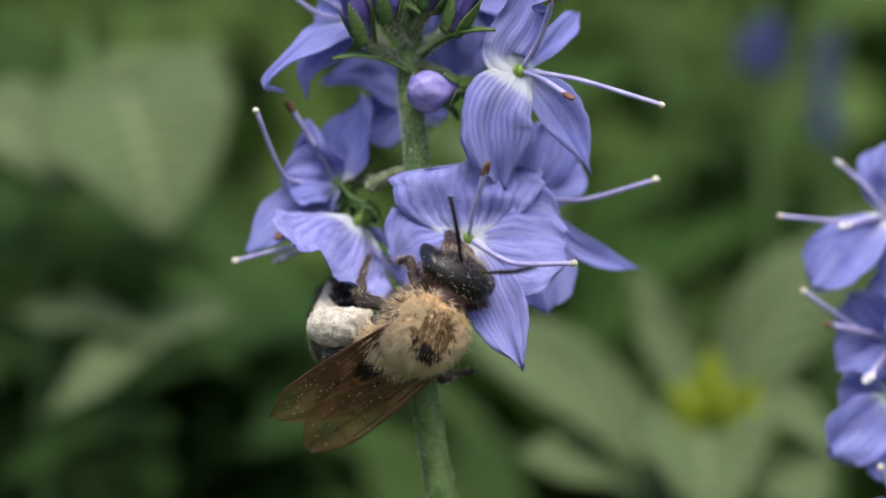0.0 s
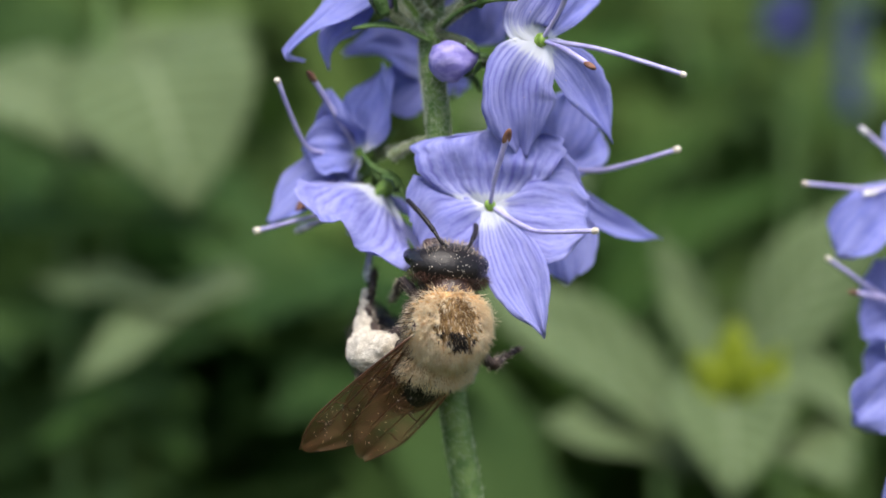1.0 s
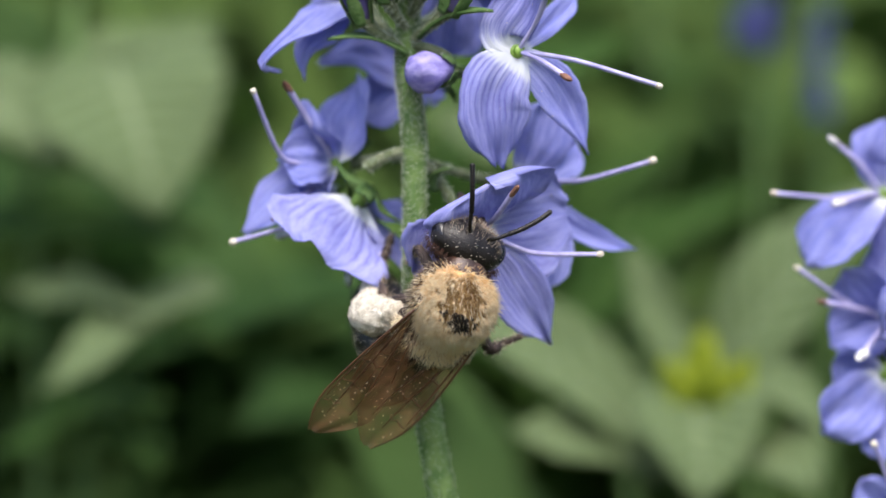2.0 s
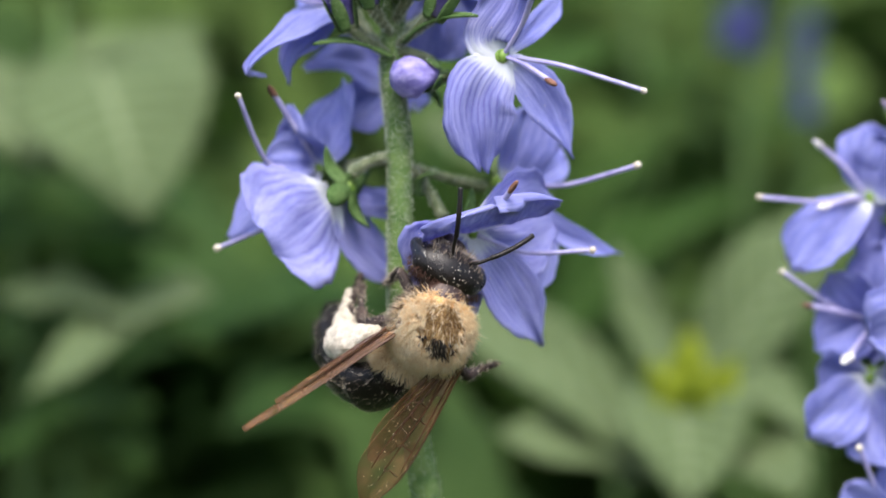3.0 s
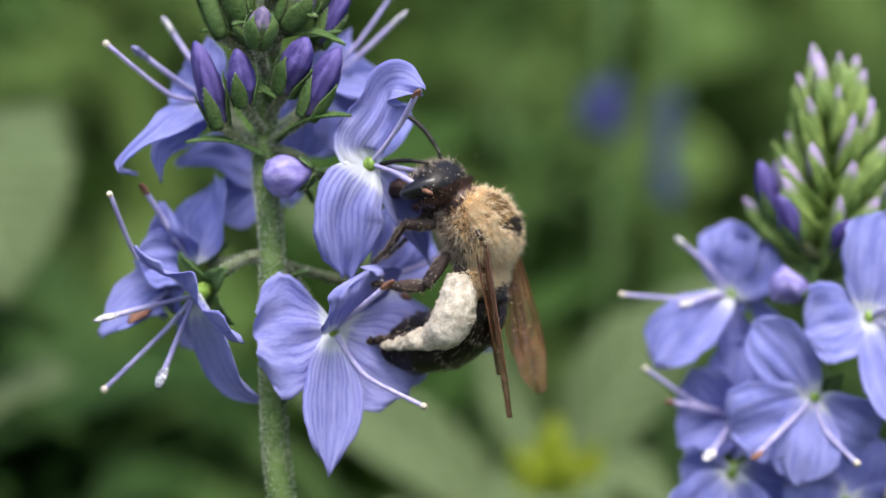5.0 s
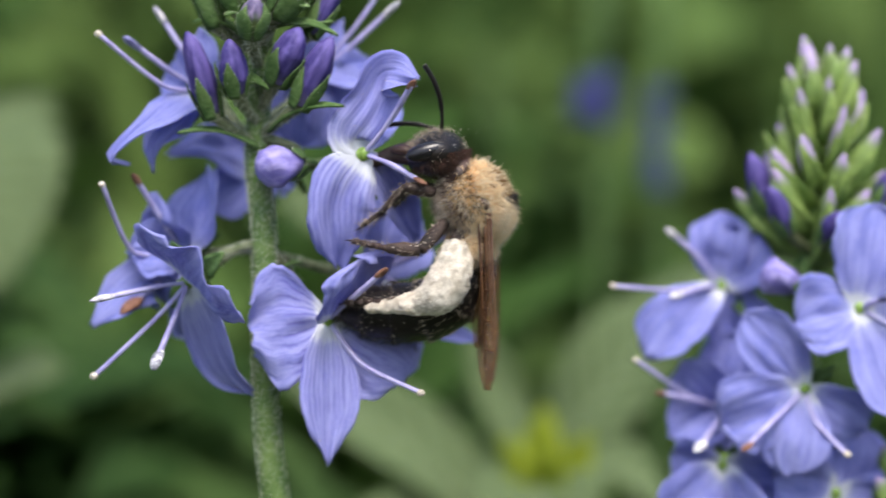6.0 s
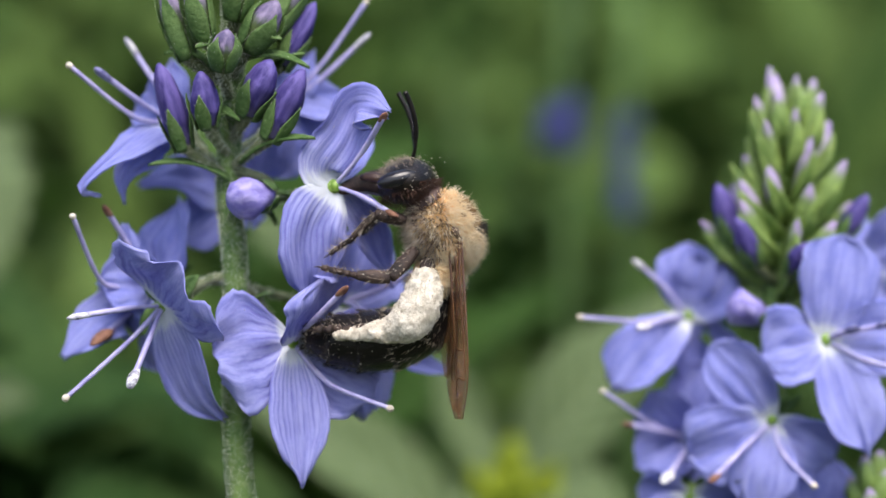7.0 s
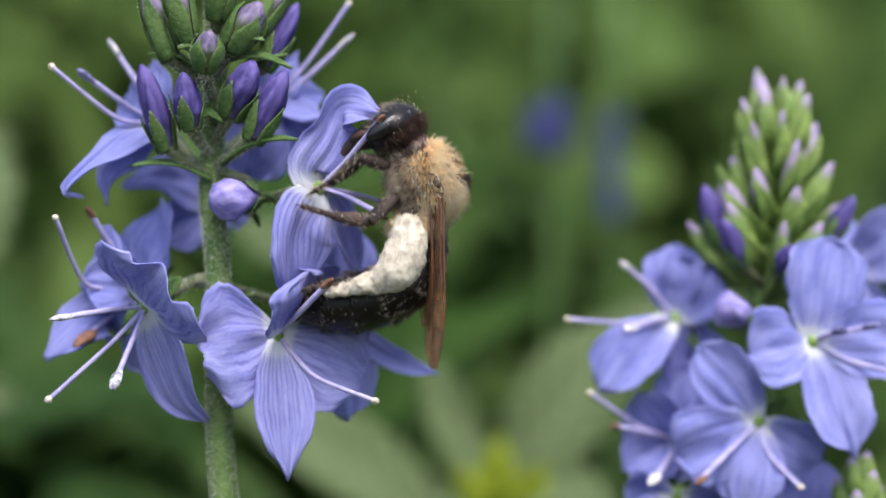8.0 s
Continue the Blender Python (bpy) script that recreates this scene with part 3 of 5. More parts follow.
# the flower that turns aside while the bee hangs below
left_flower = flower(main, spot(292, 540, -1), (-0.38, -0.86, -0.12), (0.1, 0, 1), [
    (spot(328, 480, -5.1), 244, dict(prof=(0.22, 0.55, 0.82, 0.97, 1.0, 0.94, 0.6), bow=0.3, cup=0.10, wide_at=0.72, ruffle=0.05, facing=(-0.56, -0.42, -0.56), veined=True)),
    (spot(404, 740, -0.5), 112, dict(via=[spot(336, 625, -1.0), spot(372, 702, -0.8)], prof=(0.35, 0.8, 1.0, 0.95, 0.7, 0.2), bow=0.6, cup=0.2, facing=(-0.6, -0.75, 0.1), veined=True)),
    (spot(294, 664, 1.5), 62, dict(bow=0.4, cup=0.2, wide_at=0.7, veined=True))],
    pistil=(spot(122, 702, -3), (0.4, 0, 0.2)),
    stamens=[(spot(146, 556, -4), (0.1, -0.2, 0.1), "silver"), (spot(241, 668, -4), (0.05, -0.2, 0.0), "silver")], calyx=1.35)
stalk(main, [spot(412, 488, 0), spot(370, 496, 0), spot(330, 520, 0.2)], [0.27, 0.25, 0.36], fuzz=260)

# the lowest flower, first under the bee's head
low_flower = flower(main, spot(518, 606, -1), (0.30, -0.93, 0.12), (0.0, 0.1, 1), [
    (spot(380, 634, -2.0), 214, dict(bow=0.5, cup=0.04, prof=(0.2, 0.5, 0.78, 0.97, 1.0, 0.92, 0.5), ruffle=0.03, veined=True)),
    (spot(534, 864, -2), 108, dict(via=[spot(520, 700, -1.6)], prof=(0.3, 0.62, 0.9, 1.0, 0.9, 0.6, 0.08), bow=0.5, cup=0.22, ruffle=0.07, veined=True)),
    (spot(668, 676, 0.6), 196, dict(bow=0.5, cup=0.15, prof=(0.22, 0.62, 0.95, 1.0, 0.95, 0.5), veined=True)),
    (spot(560, 474, -1.0), 270, dict(bow=0.4, cup=0.06, veined=True, wide_at=0.78, neck=0.22))],
    pistil=(spot(690, 723, -3), (-0.2, 0, -0.7)), stamens=[(spot(605, 517, -4.0), (0, -0.4, 0), "brown")])
stalk(main, [spot(416, 500, 0.6), spot(455, 530, 1.8), spot(495, 600, 1.0)], [0.26, 0.24, 0.36], fuzz=260)
bract(main, spot(455, 560, 1.6), spot(484, 520, 0.6), 30)

# the right flower where the bee feeds at last
right_flower = flower(main, spot(592, 330, -2), (0.66, -0.74, 0.1), (0.0, 0, 1), [
    (spot(688, 202, -3.8), 92, dict(via=[spot(566, 300, -2.4), spot(600, 248, -2.4), spot(630, 190, -2.5)], prof=(0.35, 0.95, 1.0, 0.9, 0.84, 0.8, 0.3), bow=0.2, cup=0.2, ruffle=0.10, veined=True, facing=(0.3, -0.94, 0.12))),
    (spot(546, 532, -1.2), 128, dict(via=[spot(548, 410, -2.2)], prof=(0.35, 0.8, 0.98, 1.0, 0.9, 0.68, 0.25), bow=0.5, cup=0.12, veined=True, ruffle=0.07, facing=(0.42, -0.9, 0.1))),
    (spot(690, 508, 1.2), 92, dict(via=[spot(648, 420, 0.4)], prof=(0.3, 0.8, 1.0, 0.85, 0.5, 0.06), bow=0.4, cup=0.3, ruffle=0.1)),
    (spot(652, 226, 3.5), 46, dict(bow=0.4, cup=0.25))],
    pistil=(spot(826, 392, 0.5), (0.0, 0, 0.25)), stamens=[(spot(678, 208, -5), (0.4, 0, 0.3), "brown"), (spot(692, 378, -3.5), (0.1, 0, 0.1), "brown")])
stalk(main, [spot(415, 330, 1.2), spot(480, 352, 2.4), spot(560, 335, -0.2)], [0.24, 0.22, 0.34], fuzz=200)

# the flower behind it, lower on the stem
back_flower = flower(main, spot(606, 535, 4), (0.55, -0.8, 0.1), (0.0, 0, 1), [
    (spot(652, 400, 4.5), 118, dict(bow=0.5)),
    (spot(806, 660, 5), 46, dict(via=[spot(700, 625, 4.5)], bow=0.2, cup=0.5, point=0.7, ruffle=0.12)),
    (spot(640, 742, 3), 130, dict(bow=0.5)),
    (spot(700, 470, 6), 100, dict(bow=0.5))],
    pistil=(spot(838, 506, 2), (0.2, 0, -0.5)), stamens=[(spot(654, 565, 1), (0, 0, 0.2), "brown")])
stalk(main, [spot(416, 500, 1.2), spot(480, 520, 3.4), spot(580, 545, 5)], [0.26, 0.24, 0.38], fuzz=200)

# buds and bracts, from the node upwards
bud(main, spot(478, 345, -1), spot(404, 360, -2.4), 70, PLUMP, 0.35, 4, 60)
stalk(main, [spot(415, 300, -0.3), spot(470, 318, -0.2), spot(482, 340, -0.8)], [0.3, 0.26, 0.3])
for b, e, w in (((405, 318, -0.8), (262, 292, -1.5), 26), ((428, 290, -1.0), (558, 245, -3.4), 34), ((470, 345, -0.5), (525, 372, 0.5), 16),
                ((420, 370, 0.8), (490, 400, 3), 40)):
    bract(main, spot(*b), spot(*e), w)
for b, e, w, s in (((325, 258, -1.5), (280, 112, -2.4), 56, 0.7), ((368, 222, -2.6), (354, 126, -3.4), 58, 0.84),
                   ((440, 200, -2.2), (480, 106, -3.4), 68, 0.84), ((480, 242, -2.4), (538, 122, -3.2), 60, 0.8),
                   ((394, 120, -3.6), (402, 52, -4.4), 56, 0.95), ((330, 100, -1.8), (286, -30, -2), 50, 1.1),
                   ((440, 84, -2.4), (492, 2, -3), 66, 0.95), ((500, 116, -0.6), (558, 4, -0.5), 50, 0.75),
                   ((364, 70, -2.4), (334, -40, -3.2), 54, 1.05), ((416, 30, -2.6), (430, -60, -3.4), 56, 1.05),
                   ((480, 60, -1.0), (540, -40, -1.0), 52, 1.0)):
    bud(main, spot(*b), spot(*e), w, BUD_SHUT if s > 0.9 else BUD, s if s > 0.9 else s * 0.76, 4, 40)
    stalk(main, [spot(408, b[1] + 55, 0), spot((b[0] + 404) / 2, b[1] + 30, b[2] * 0.6), spot(*b)], [0.26, 0.25, 0.38], fuzz=380)
for b, e, w in (((350, 205, -1), (425, 215, -3), 26), ((415, 235, -1), (392, 205, -3), 22), ((380, 130, -1), (290, 95, -2), 36),
                ((425, 110, -1.4), (548, 120, -2.6), 30), ((440, 150, -1), (540, 95, -1), 30), ((395, 110, -1.6), (345, 85, -3.4), 30),
                ((420, 100, -1.6), (500, 70, -3.4), 30)):
    bract(main, spot(*b), spot(*e), w)
for k in range(16):
    a, h = k * 2.4, k / 15
    x = 406 + math.cos(a) * (62 - 34 * h)
    d = math.sin(a) * (2.0 - h)
    y = -40 - 130 * h
    bud(main, spot(406 + math.cos(a) * 14, y + 30, d * 0.3), spot(x, y - 60, d), 52 - 18 * h, SHOOTBUD, 0.95, 4, 30)
# the spike beside it, a little farther off
R_D = 9.0
R_FOOT = Vector((spot(1400, 0, R_D).x, (R_D + 4) * MM, -0.003))
beside = plant_at(R_FOOT, "speedwell spike with a green budding tip over open blue flowers")


def rs(x, y, d=0.0):
    return spot(x, y, R_D + d)


stalk(beside, [R_FOOT, rs(1430, 2600, 3), rs(1400, 1400, 1), rs(1378, 900, 0.5), rs(1368, 600), rs(1375, 400), rs(1400, 250), rs(1405, 150)],
      [1.1, 1.0, 0.9, 0.8, 0.7, 0.6, 0.5, 0.25], "stem", fuzz=700)
flower(beside, rs(1215, 560, 1), (-0.75, -0.6, 0.1), (0.2, 0, 1), [
    (rs(1085, 690, -1), 130, dict(bow=0.7, facing=(-0.3, -0.9, 0.3))),
    (rs(1225, 430, 1), 120, dict(bow=0.5, facing=(-0.3, -0.9, 0.1))),
    (rs(1290, 470, 0), 150, dict(bow=0.4, facing=(-0.3, -0.9, 0.1))),
    (rs(1275, 660, 2), 130, dict(bow=0.4, facing=(-0.3, -0.9, 0.1)))],
    pistil=(rs(1026, 562, -3), (0, 0, -0.25)), stamens=[(rs(1132, 470, 0), (0, 0, 0.3), "pale"), (rs(1140, 578, -2), (0, 0, 0.1), "pale")])
flower(beside, rs(1365, 745, -3), (-0.1, -0.97, -0.1), (0.15, 0, 1), [
    (rs(1258, 606, -3.5), 112, dict(via=[rs(1320, 680, -3.2)], bow=0.5, cup=0.25, wide_at=0.55, facing=(0.1, -0.9, -0.3))),
    (rs(1212, 806, -3), 150, dict(bow=0.6, cup=0.2, wide_at=0.7)),
    (rs(1338, 900, -3.5), 124, dict(bow=0.6, cup=0.2)),
    (rs(1474, 812, -2), 112, dict(bow=0.6, cup=0.3))],
    pistil=(rs(1440, 860, -5), (-0.3, 0, -0.3)), stamens=[(rs(1264, 846, -5.5), (0, 0, 0), "brown")])
flower(beside, rs(1462, 602, -4), (0.05, -0.98, 0.15), (0, 0, 1), [
    (rs(1492, 416, -3.5), 150, dict(bow=0.5, cup=0.18, wide_at=0.68)),
    (rs(1346, 628, -3.8), 150, dict(bow=0.6, cup=0.2, facing=(-0.2, -0.9, 0.2))),
    (rs(1536, 806, -5), 124, dict(bow=0.6, cup=0.2, point=0.4, wide_at=0.55)),
    (rs(1640, 600, -3.5), 150, dict(bow=0.6, cup=0.2))],
    pistil=(rs(1620, 660, -6), (0, 0, -0.3)), stamens=[(rs(1508, 584, -5.5), (0, 0, 0.1), "dark"), (rs(1566, 575, -5.5), (0, 0, 0.1), "dark")])
flower(beside, rs(1235, 780, 1), (-0.6, -0.75, 0), (0.1, 0, 1), [
    (rs(1150, 690, 0), 130, dict(bow=0.5)), (rs(1265, 640, 1), 140, dict(bow=0.4)),
    (rs(1125, 830, 0), 120, dict(bow=0.5)), (rs(1240, 880, 0), 140, dict(bow=0.4))],
    pistil=(rs(1066, 692, -2), (0.1, 0, -0.5)), stamens=[(rs(1112, 752, -2), (0, 0, 0.1), "brown"), (rs(1182, 845, -3), (0, 0, 0.2), "pale")])
flower(beside, rs(1220, 880, -1), (-0.3, -0.9, -0.3), (0.1, 0, 1), [
    (rs(1112, 985, -2), 120, dict(bow=0.5, point=0.3)), (rs(1270, 1030, -2), 150, dict(bow=0.4)),
    (rs(1130, 860, 0), 110, dict(bow=0.5)), (rs(1350, 900, 0), 150, dict(bow=0.4))])
flower(beside, rs(1420, 930, -2), (0.2, -0.9, -0.2), (0.1, 0, 1), [
    (rs(1310, 900, -2), 160, dict(bow=0.5)), (rs(1430, 1080, -2), 150, dict(bow=0.4)),
    (rs(1560, 960, -1), 150, dict(bow=0.5)), (rs(1450, 800, 0), 150, dict(bow=0.4))])
flower(beside, rs(1530, 470, 3), (0.6, -0.6, 0.3), (0, 0, 1), [
    (rs(1640, 400, 3), 150, dict(bow=0.5)), (rs(1560, 640, 3), 150, dict(bow=0.5)), (rs(1470, 400, 4), 120, dict(bow=0.5))])
bud(beside, rs(1350, 560, -3), rs(1290, 540, -4), 66, PLUMP, 0.4)
for b, e, w in (((1300, 430, -1), (1268, 325, -1), 52), ((1335, 465, -2), (1300, 385, -3), 48), ((1400, 480, -3), (1425, 430, -4), 46),
                ((1490, 420, -1), (1535, 345, -1), 46)):
    bud(beside, rs(*b), rs(*e), w, BUD, 0.55)
    stalk(beside, [rs(1385, b[1] + 40, 0), rs((b[0] + 1385) / 2, b[1] + 24, b[2] * 0.5), rs(*b)], [0.36, 0.3, 0.4])
# the green tip, its buds wound about the axis
for k in range(32):
    h = k / 31
    a = k * 2.399 + random.uniform(-0.25, 0.25)
    y = 500 - 310 * h
    wide = 112 * (1 - h) ** 0.6 + 18
    mid = 1378 + 22 * h
    d = math.sin(a) * wide / 34
    long = random.uniform(76, 122)
    b = rs(mid + math.cos(a) * wide * 0.42, y + 30, d * 0.42)
    e = rs(mid + math.cos(a) * wide * random.uniform(0.8, 1.2), y + 30 - long, d)
    bud(beside, b, e, random.uniform(32, 48) - 8 * h, LILAC if k % 3 == 0 else SHOOTBUD, random.uniform(0.7, 0.95), 4)
    c = rs(mid + math.cos(a) * wide * 1.15, y + 20 - long * 0.7, d * 1.1)
    bract(beside, rs(mid, y + 48, 0), c, 36, (math.cos(a), math.sin(a) - 0.3, 0.6), 0.8, SHOOT)
stalk(beside, [rs(1385, 230), rs(1372, 180), rs(1366, 125)], [0.3, 0.3, 0.16], "bud_tip", SHOOTBUD)

# the top of a third spike, low beside it
L_FOOT = Vector((spot(1540, 0, 7).x, 10 * MM, -0.003))
third = plant_at(L_FOOT, "short speedwell spike, only its pale green buds showing")
stalk(third, [L_FOOT, spot(1540, 2400, 8), spot(1545, 1200, 7), spot(1545, 880, 6)], [1.0, 0.9, 0.7, 0.5], "stem")
for k in range(22):
    h = k / 21
    a = k * 2.399
    y = 1080 - 240 * h
    wide = 80 * (1 - h) ** 0.6 + 12
    b = spot(1545 + math.cos(a) * wide * 0.3, y + 24, 6.5 + math.sin(a) * 0.6)
    e = spot(1545 + math.cos(a) * wide, y - 44, 6.5 + math.sin(a) * wide / 34)
    bud(third, b, e, 54 - 14 * h, SHOOTBUD, 0.9)
flower(third, spot(1250, 1130, 8), (-0.6, -0.7, 0.4), (0, 0, 1), [
    (spot(1180, 1060, 7), 90, {}), (spot(1290, 1040, 8), 90, {}), (spot(1200, 1230, 7), 90, {}), (spot(1330, 1180, 8), 90, {})],
    pistil=(spot(1202, 1003, 5), (0.2, 0, -0.3)), stamens=[(spot(1232, 1115, 5), (0, 0, -0.2), "pale")])
stalk(third, [spot(1540, 1250, 7), spot(1400, 1180, 8.5), spot(1255, 1140, 9)], [0.4, 0.4, 0.4])

# ---- foliage behind, soil and distance ----
def leaf_material(name, dark, light, see=0.3):
    m, t, b = shader(name, 0.68, 0.10)
    uv = t.nodes.new("ShaderNodeUVMap")
    sep = t.nodes.new("ShaderNodeSeparateXYZ")
    t.links.new(uv.outputs[0], sep.inputs[0])
    v = calc(t, "ABSOLUTE", sep.outputs[1])
    rib = ramp(t, v, 0.06, 0.0)
    side = calc(t, "POWER", calc(t, "ABSOLUTE", calc(t, "COSINE", calc(t, "MULTIPLY", calc(t, "MULTIPLY_ADD", v, -0.22, sep.outputs[0]), 26.0))), 8.0)
    big, fine = grain(t, 60.0), grain(t, 900.0, 3)
    info = t.nodes.new("ShaderNodeObjectInfo")
    geo = t.nodes.new("ShaderNodeNewGeometry")
    f = calc(t, "ADD", calc(t, "MULTIPLY", big, 0.5), calc(t, "MULTIPLY", geo.outputs["Random Per Island"], 0.5))
    c = blend(t, ramp(t, f, 0.25, 0.9), dark, light)
    c = blend(t, calc(t, "MULTIPLY", calc(t, "MAXIMUM", rib, calc(t, "MULTIPLY", side, 0.4)), 0.5), c, tuple(min(1, x * 1.5 + 0.02) for x in light))
    t.links.new(c, b.inputs["Base Color"])
    relief(t, b, calc(t, "MULTIPLY_ADD", side, -0.6, calc(t, "MULTIPLY", fine, 0.4)), 0.0006, 0.7)
    glow_through(t, b, c, see)
    return m


LEAF = leaf_material("leaf_green", (0.024, 0.064, 0.010), (0.135, 0.205, 0.055))
LEAF_PALE = leaf_material("leaf_grey_green", (0.10, 0.145, 0.06), (0.235, 0.285, 0.16))
LEAF_YELLOW = leaf_material("leaf_yellow", (0.25, 0.32, 0.025), (0.40, 0.46, 0.045))
LEAF_FAR = leaf_material("leaf_far", (0.016, 0.046, 0.008), (0.092, 0.15, 0.036))
# leaf green with the shade of the lower left put into its colour
LEAF_SHADE_TONE = leaf_material("leaf_shade_tone", (0.017, 0.048, 0.010), (0.060, 0.108, 0.028))
LEAF_GRASS = leaf_material("leaf_grass", (0.026, 0.060, 0.011), (0.088, 0.142, 0.032))
SOIL = plain("soil_and_moss", (0.030, 0.030, 0.014), (0.055, 0.075, 0.025), 12, 0.95, 0.004)

bm = bmesh.new()
bmesh.ops.create_grid(bm, x_segments=60, y_segments=60, size=30)
for v in bm.verts:
    v.co.z = 0.02 * noise.noise(v.co * 0.7) - 0.03 * min(1.0, v.co.length)
ground = tagged(new("ground", mesh_of("ground", bm, SOIL)), "dark mossy garden soil under the plants", "ground", kind="structure")


def leafy_plant(foot, leaves, material, label, top=None):
    """A herb on the plan: leaves given as (base, tip, half width in mm, facing)."""
    p = new("leafy_plant")
    p.matrix_world = Matrix.Translation(foot)
    tagged(p, label, "foliage", group="leafy herbs behind")
    top = top or leaves[0][0]
    low = foot.lerp(top, 0.5) + Vector((0.003, 0, 0))
    part("stem", tube(bmesh.new(), [Vector(), low - foot, top - foot], [0.9 * MM, 0.7 * MM, 0.5 * MM], 8, 6), SEPAL, p)
    for b, e, w, n in leaves:
        part("leaf", leaf_sheet(bmesh.new(), b - foot, e - foot, w * MM, n, w * 0.25 * MM, 0.28, 22, 8, 0.3, 11, 0.6 * MM), material, p)
    return p


def foot_under(x, d):
    return Vector((spot(x, 0, d).x, d * MM, -0.02))


# broad grey-green leaves on the left
leafy_plant(foot_under(-260, 70), [
    (spot(-150, 300, 66), spot(-62, 575, 58), 8.0, (0.1, -0.75, 0.6)),
    (spot(-480, 330, 72), spot(-230, 480, 64), 5.0, (0.2, -0.7, 0.7)),
    (spot(40, 250, 78), spot(-300, 310, 74), 2.6, (0, -0.6, 0.8)),
    (spot(40, 690, 66), spot(-290, 905, 56), 3.0, (-0.2, -0.5, 0.85)),
    (spot(-330, 700, 68), spot(-60, 760, 60), 2.2, (0, -0.5, 0.9))], LEAF_PALE, "leafy herb with broad grey-green toothed leaves, out of focus", spot(-220, 180, 74))
leafy_plant(foot_under(-330, 80), [
    (spot(-460, 590, 74), spot(30, 615, 66), 3.2, (0, -0.5, 0.9)),
    (spot(-160, 770, 74), spot(70, 800, 70), 2.6, (0, -0.5, 0.9)),
    (spot(-340, 980, 72), spot(-50, 900, 64), 4.0, (0, -0.6, 0.8)),
    (spot(-250, 840, 74), spot(-60, 1030, 66), 4.0, (0.1, -0.6, 0.8)),
    (spot(-420, 420, 78), spot(-20, 480, 74), 3.0, (0, -0.6, 0.8))], LEAF, "leafy herb with narrow mid-green leaves, out of focus", spot(-300, 420, 78))
# leaves on the right, round the yellow shoot
leafy_plant(foot_under(1000, 66), [
    (spot(850, 1010, 62), spot(420, 700, 58), 5.2, (-0.1, -0.55, 0.85)),
    (spot(640, 540, 74), spot(410, 380, 70), 3.0, (0, -0.6, 0.8)),
    (spot(885, 900, 62), spot(765, 610, 66), 2.1, (0, -0.8, 0.6)),
    (spot(935, 850, 64), spot(1240, 500, 66), 4.6, (0.0, -0.6, 0.8)),
    (spot(940, 850, 62), spot(1140, 965, 54), 3.0, (0.1, -0.5, 0.9)),
    (spot(885, 880, 58), spot(908, 1085, 48), 5.2, (0, -0.75, 0.65)),
    (spot(960, 1000, 58), spot(1110, 1060, 50), 4.5, (0, -0.6, 0.8)),
    (spot(820, 1020, 58), spot(560, 960, 54), 3.6, (0, -0.6, 0.8))], LEAF_PALE, "leafy herb with long pale toothed leaves, out of focus", spot(905, 900, 62))
shoot = leafy_plant(foot_under(905, 60), [
    (spot(895, 990, 57), spot(905, 770, 55), 2.3, (0, -1, 0.3)), (spot(905, 960, 57), spot(985, 820, 55), 1.8, (0.3, -1, 0.3)),
    (spot(895, 960, 57), spot(835, 830, 55), 1.6, (-0.3, -1, 0.3)), (spot(900, 980, 58), spot(925, 850, 53), 2.0, (0, -1, 0.4))],
    LEAF_YELLOW, "young yellow-green leaf shoot, out of focus", spot(900, 985, 57))

leafy_plant(foot_under(800, 92), [
    (spot(640, 780, 86), spot(990, 520, 80), 5.0, (0, -0.6, 0.8)),
    (spot(640, 620, 92), spot(850, 430, 88), 4.2, (0.1, -0.6, 0.8)),
    (spot(430, 470, 96), spot(780, 250, 90), 6.0, (-0.1, -0.65, 0.75))], LEAF, "leafy herb with broad mid-green leaves, far out of focus", spot(760, 560, 92))

# blurred blue flower spikes far behind
def far_spike(x, y, h, w, d):
    p = plant_at(foot_under(x, d), "distant blue speedwell spike, out of focus")
    top = spot(x, y - h / 2 - 40, d)
    stalk(p, [foot_under(x, d), spot(x + 10, y + h, d), top], [0.7, 0.6, 0.4], "stem", SEPAL)
    for k in range(6):
        a = k * 2.4
        yy = y + h * (k / 5 - 0.5)
        c = spot(x + math.cos(a) * w * 0.3, yy, d + math.sin(a) * 3)
        bm = bmesh.new()
        for q in range(4):
            o = q * 1.57 + k
            leaf_sheet(bm, Vector(), Vector((math.cos(o), math.sin(a) * 0.3 - 0.2, math.sin(o))) * 1.5 * MM, 0.75 * MM, (math.cos(a) * 0.5, -1, 0.2), 0.5 * MM, 0.1, 6, 4)
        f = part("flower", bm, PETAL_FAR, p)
        f.matrix_basis = Matrix.Translation(c - foot_under(x, d))
    return p


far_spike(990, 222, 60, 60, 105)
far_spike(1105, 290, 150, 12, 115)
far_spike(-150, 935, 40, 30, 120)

# single herbs behind the flowers: a stem with crossed pairs of toothed leaves
def herb_leaf(seed):
    random.seed(seed)
    l = 24 * MM
    me_bm = leaf_sheet(bmesh.new(), Vector((0, 0, 0)), Vector((0, l, -0.15 * l)), l * random.uniform(0.19, 0.25), (0, 0, 1), 0.14 * l, 0.3, 22, 8, 0.3, 11, 0.5 * MM)
    return mesh_of("leaf", me_bm, LEAF)


HERB_LEAVES = [herb_leaf(k) for k in range(5)]
random.seed(21)


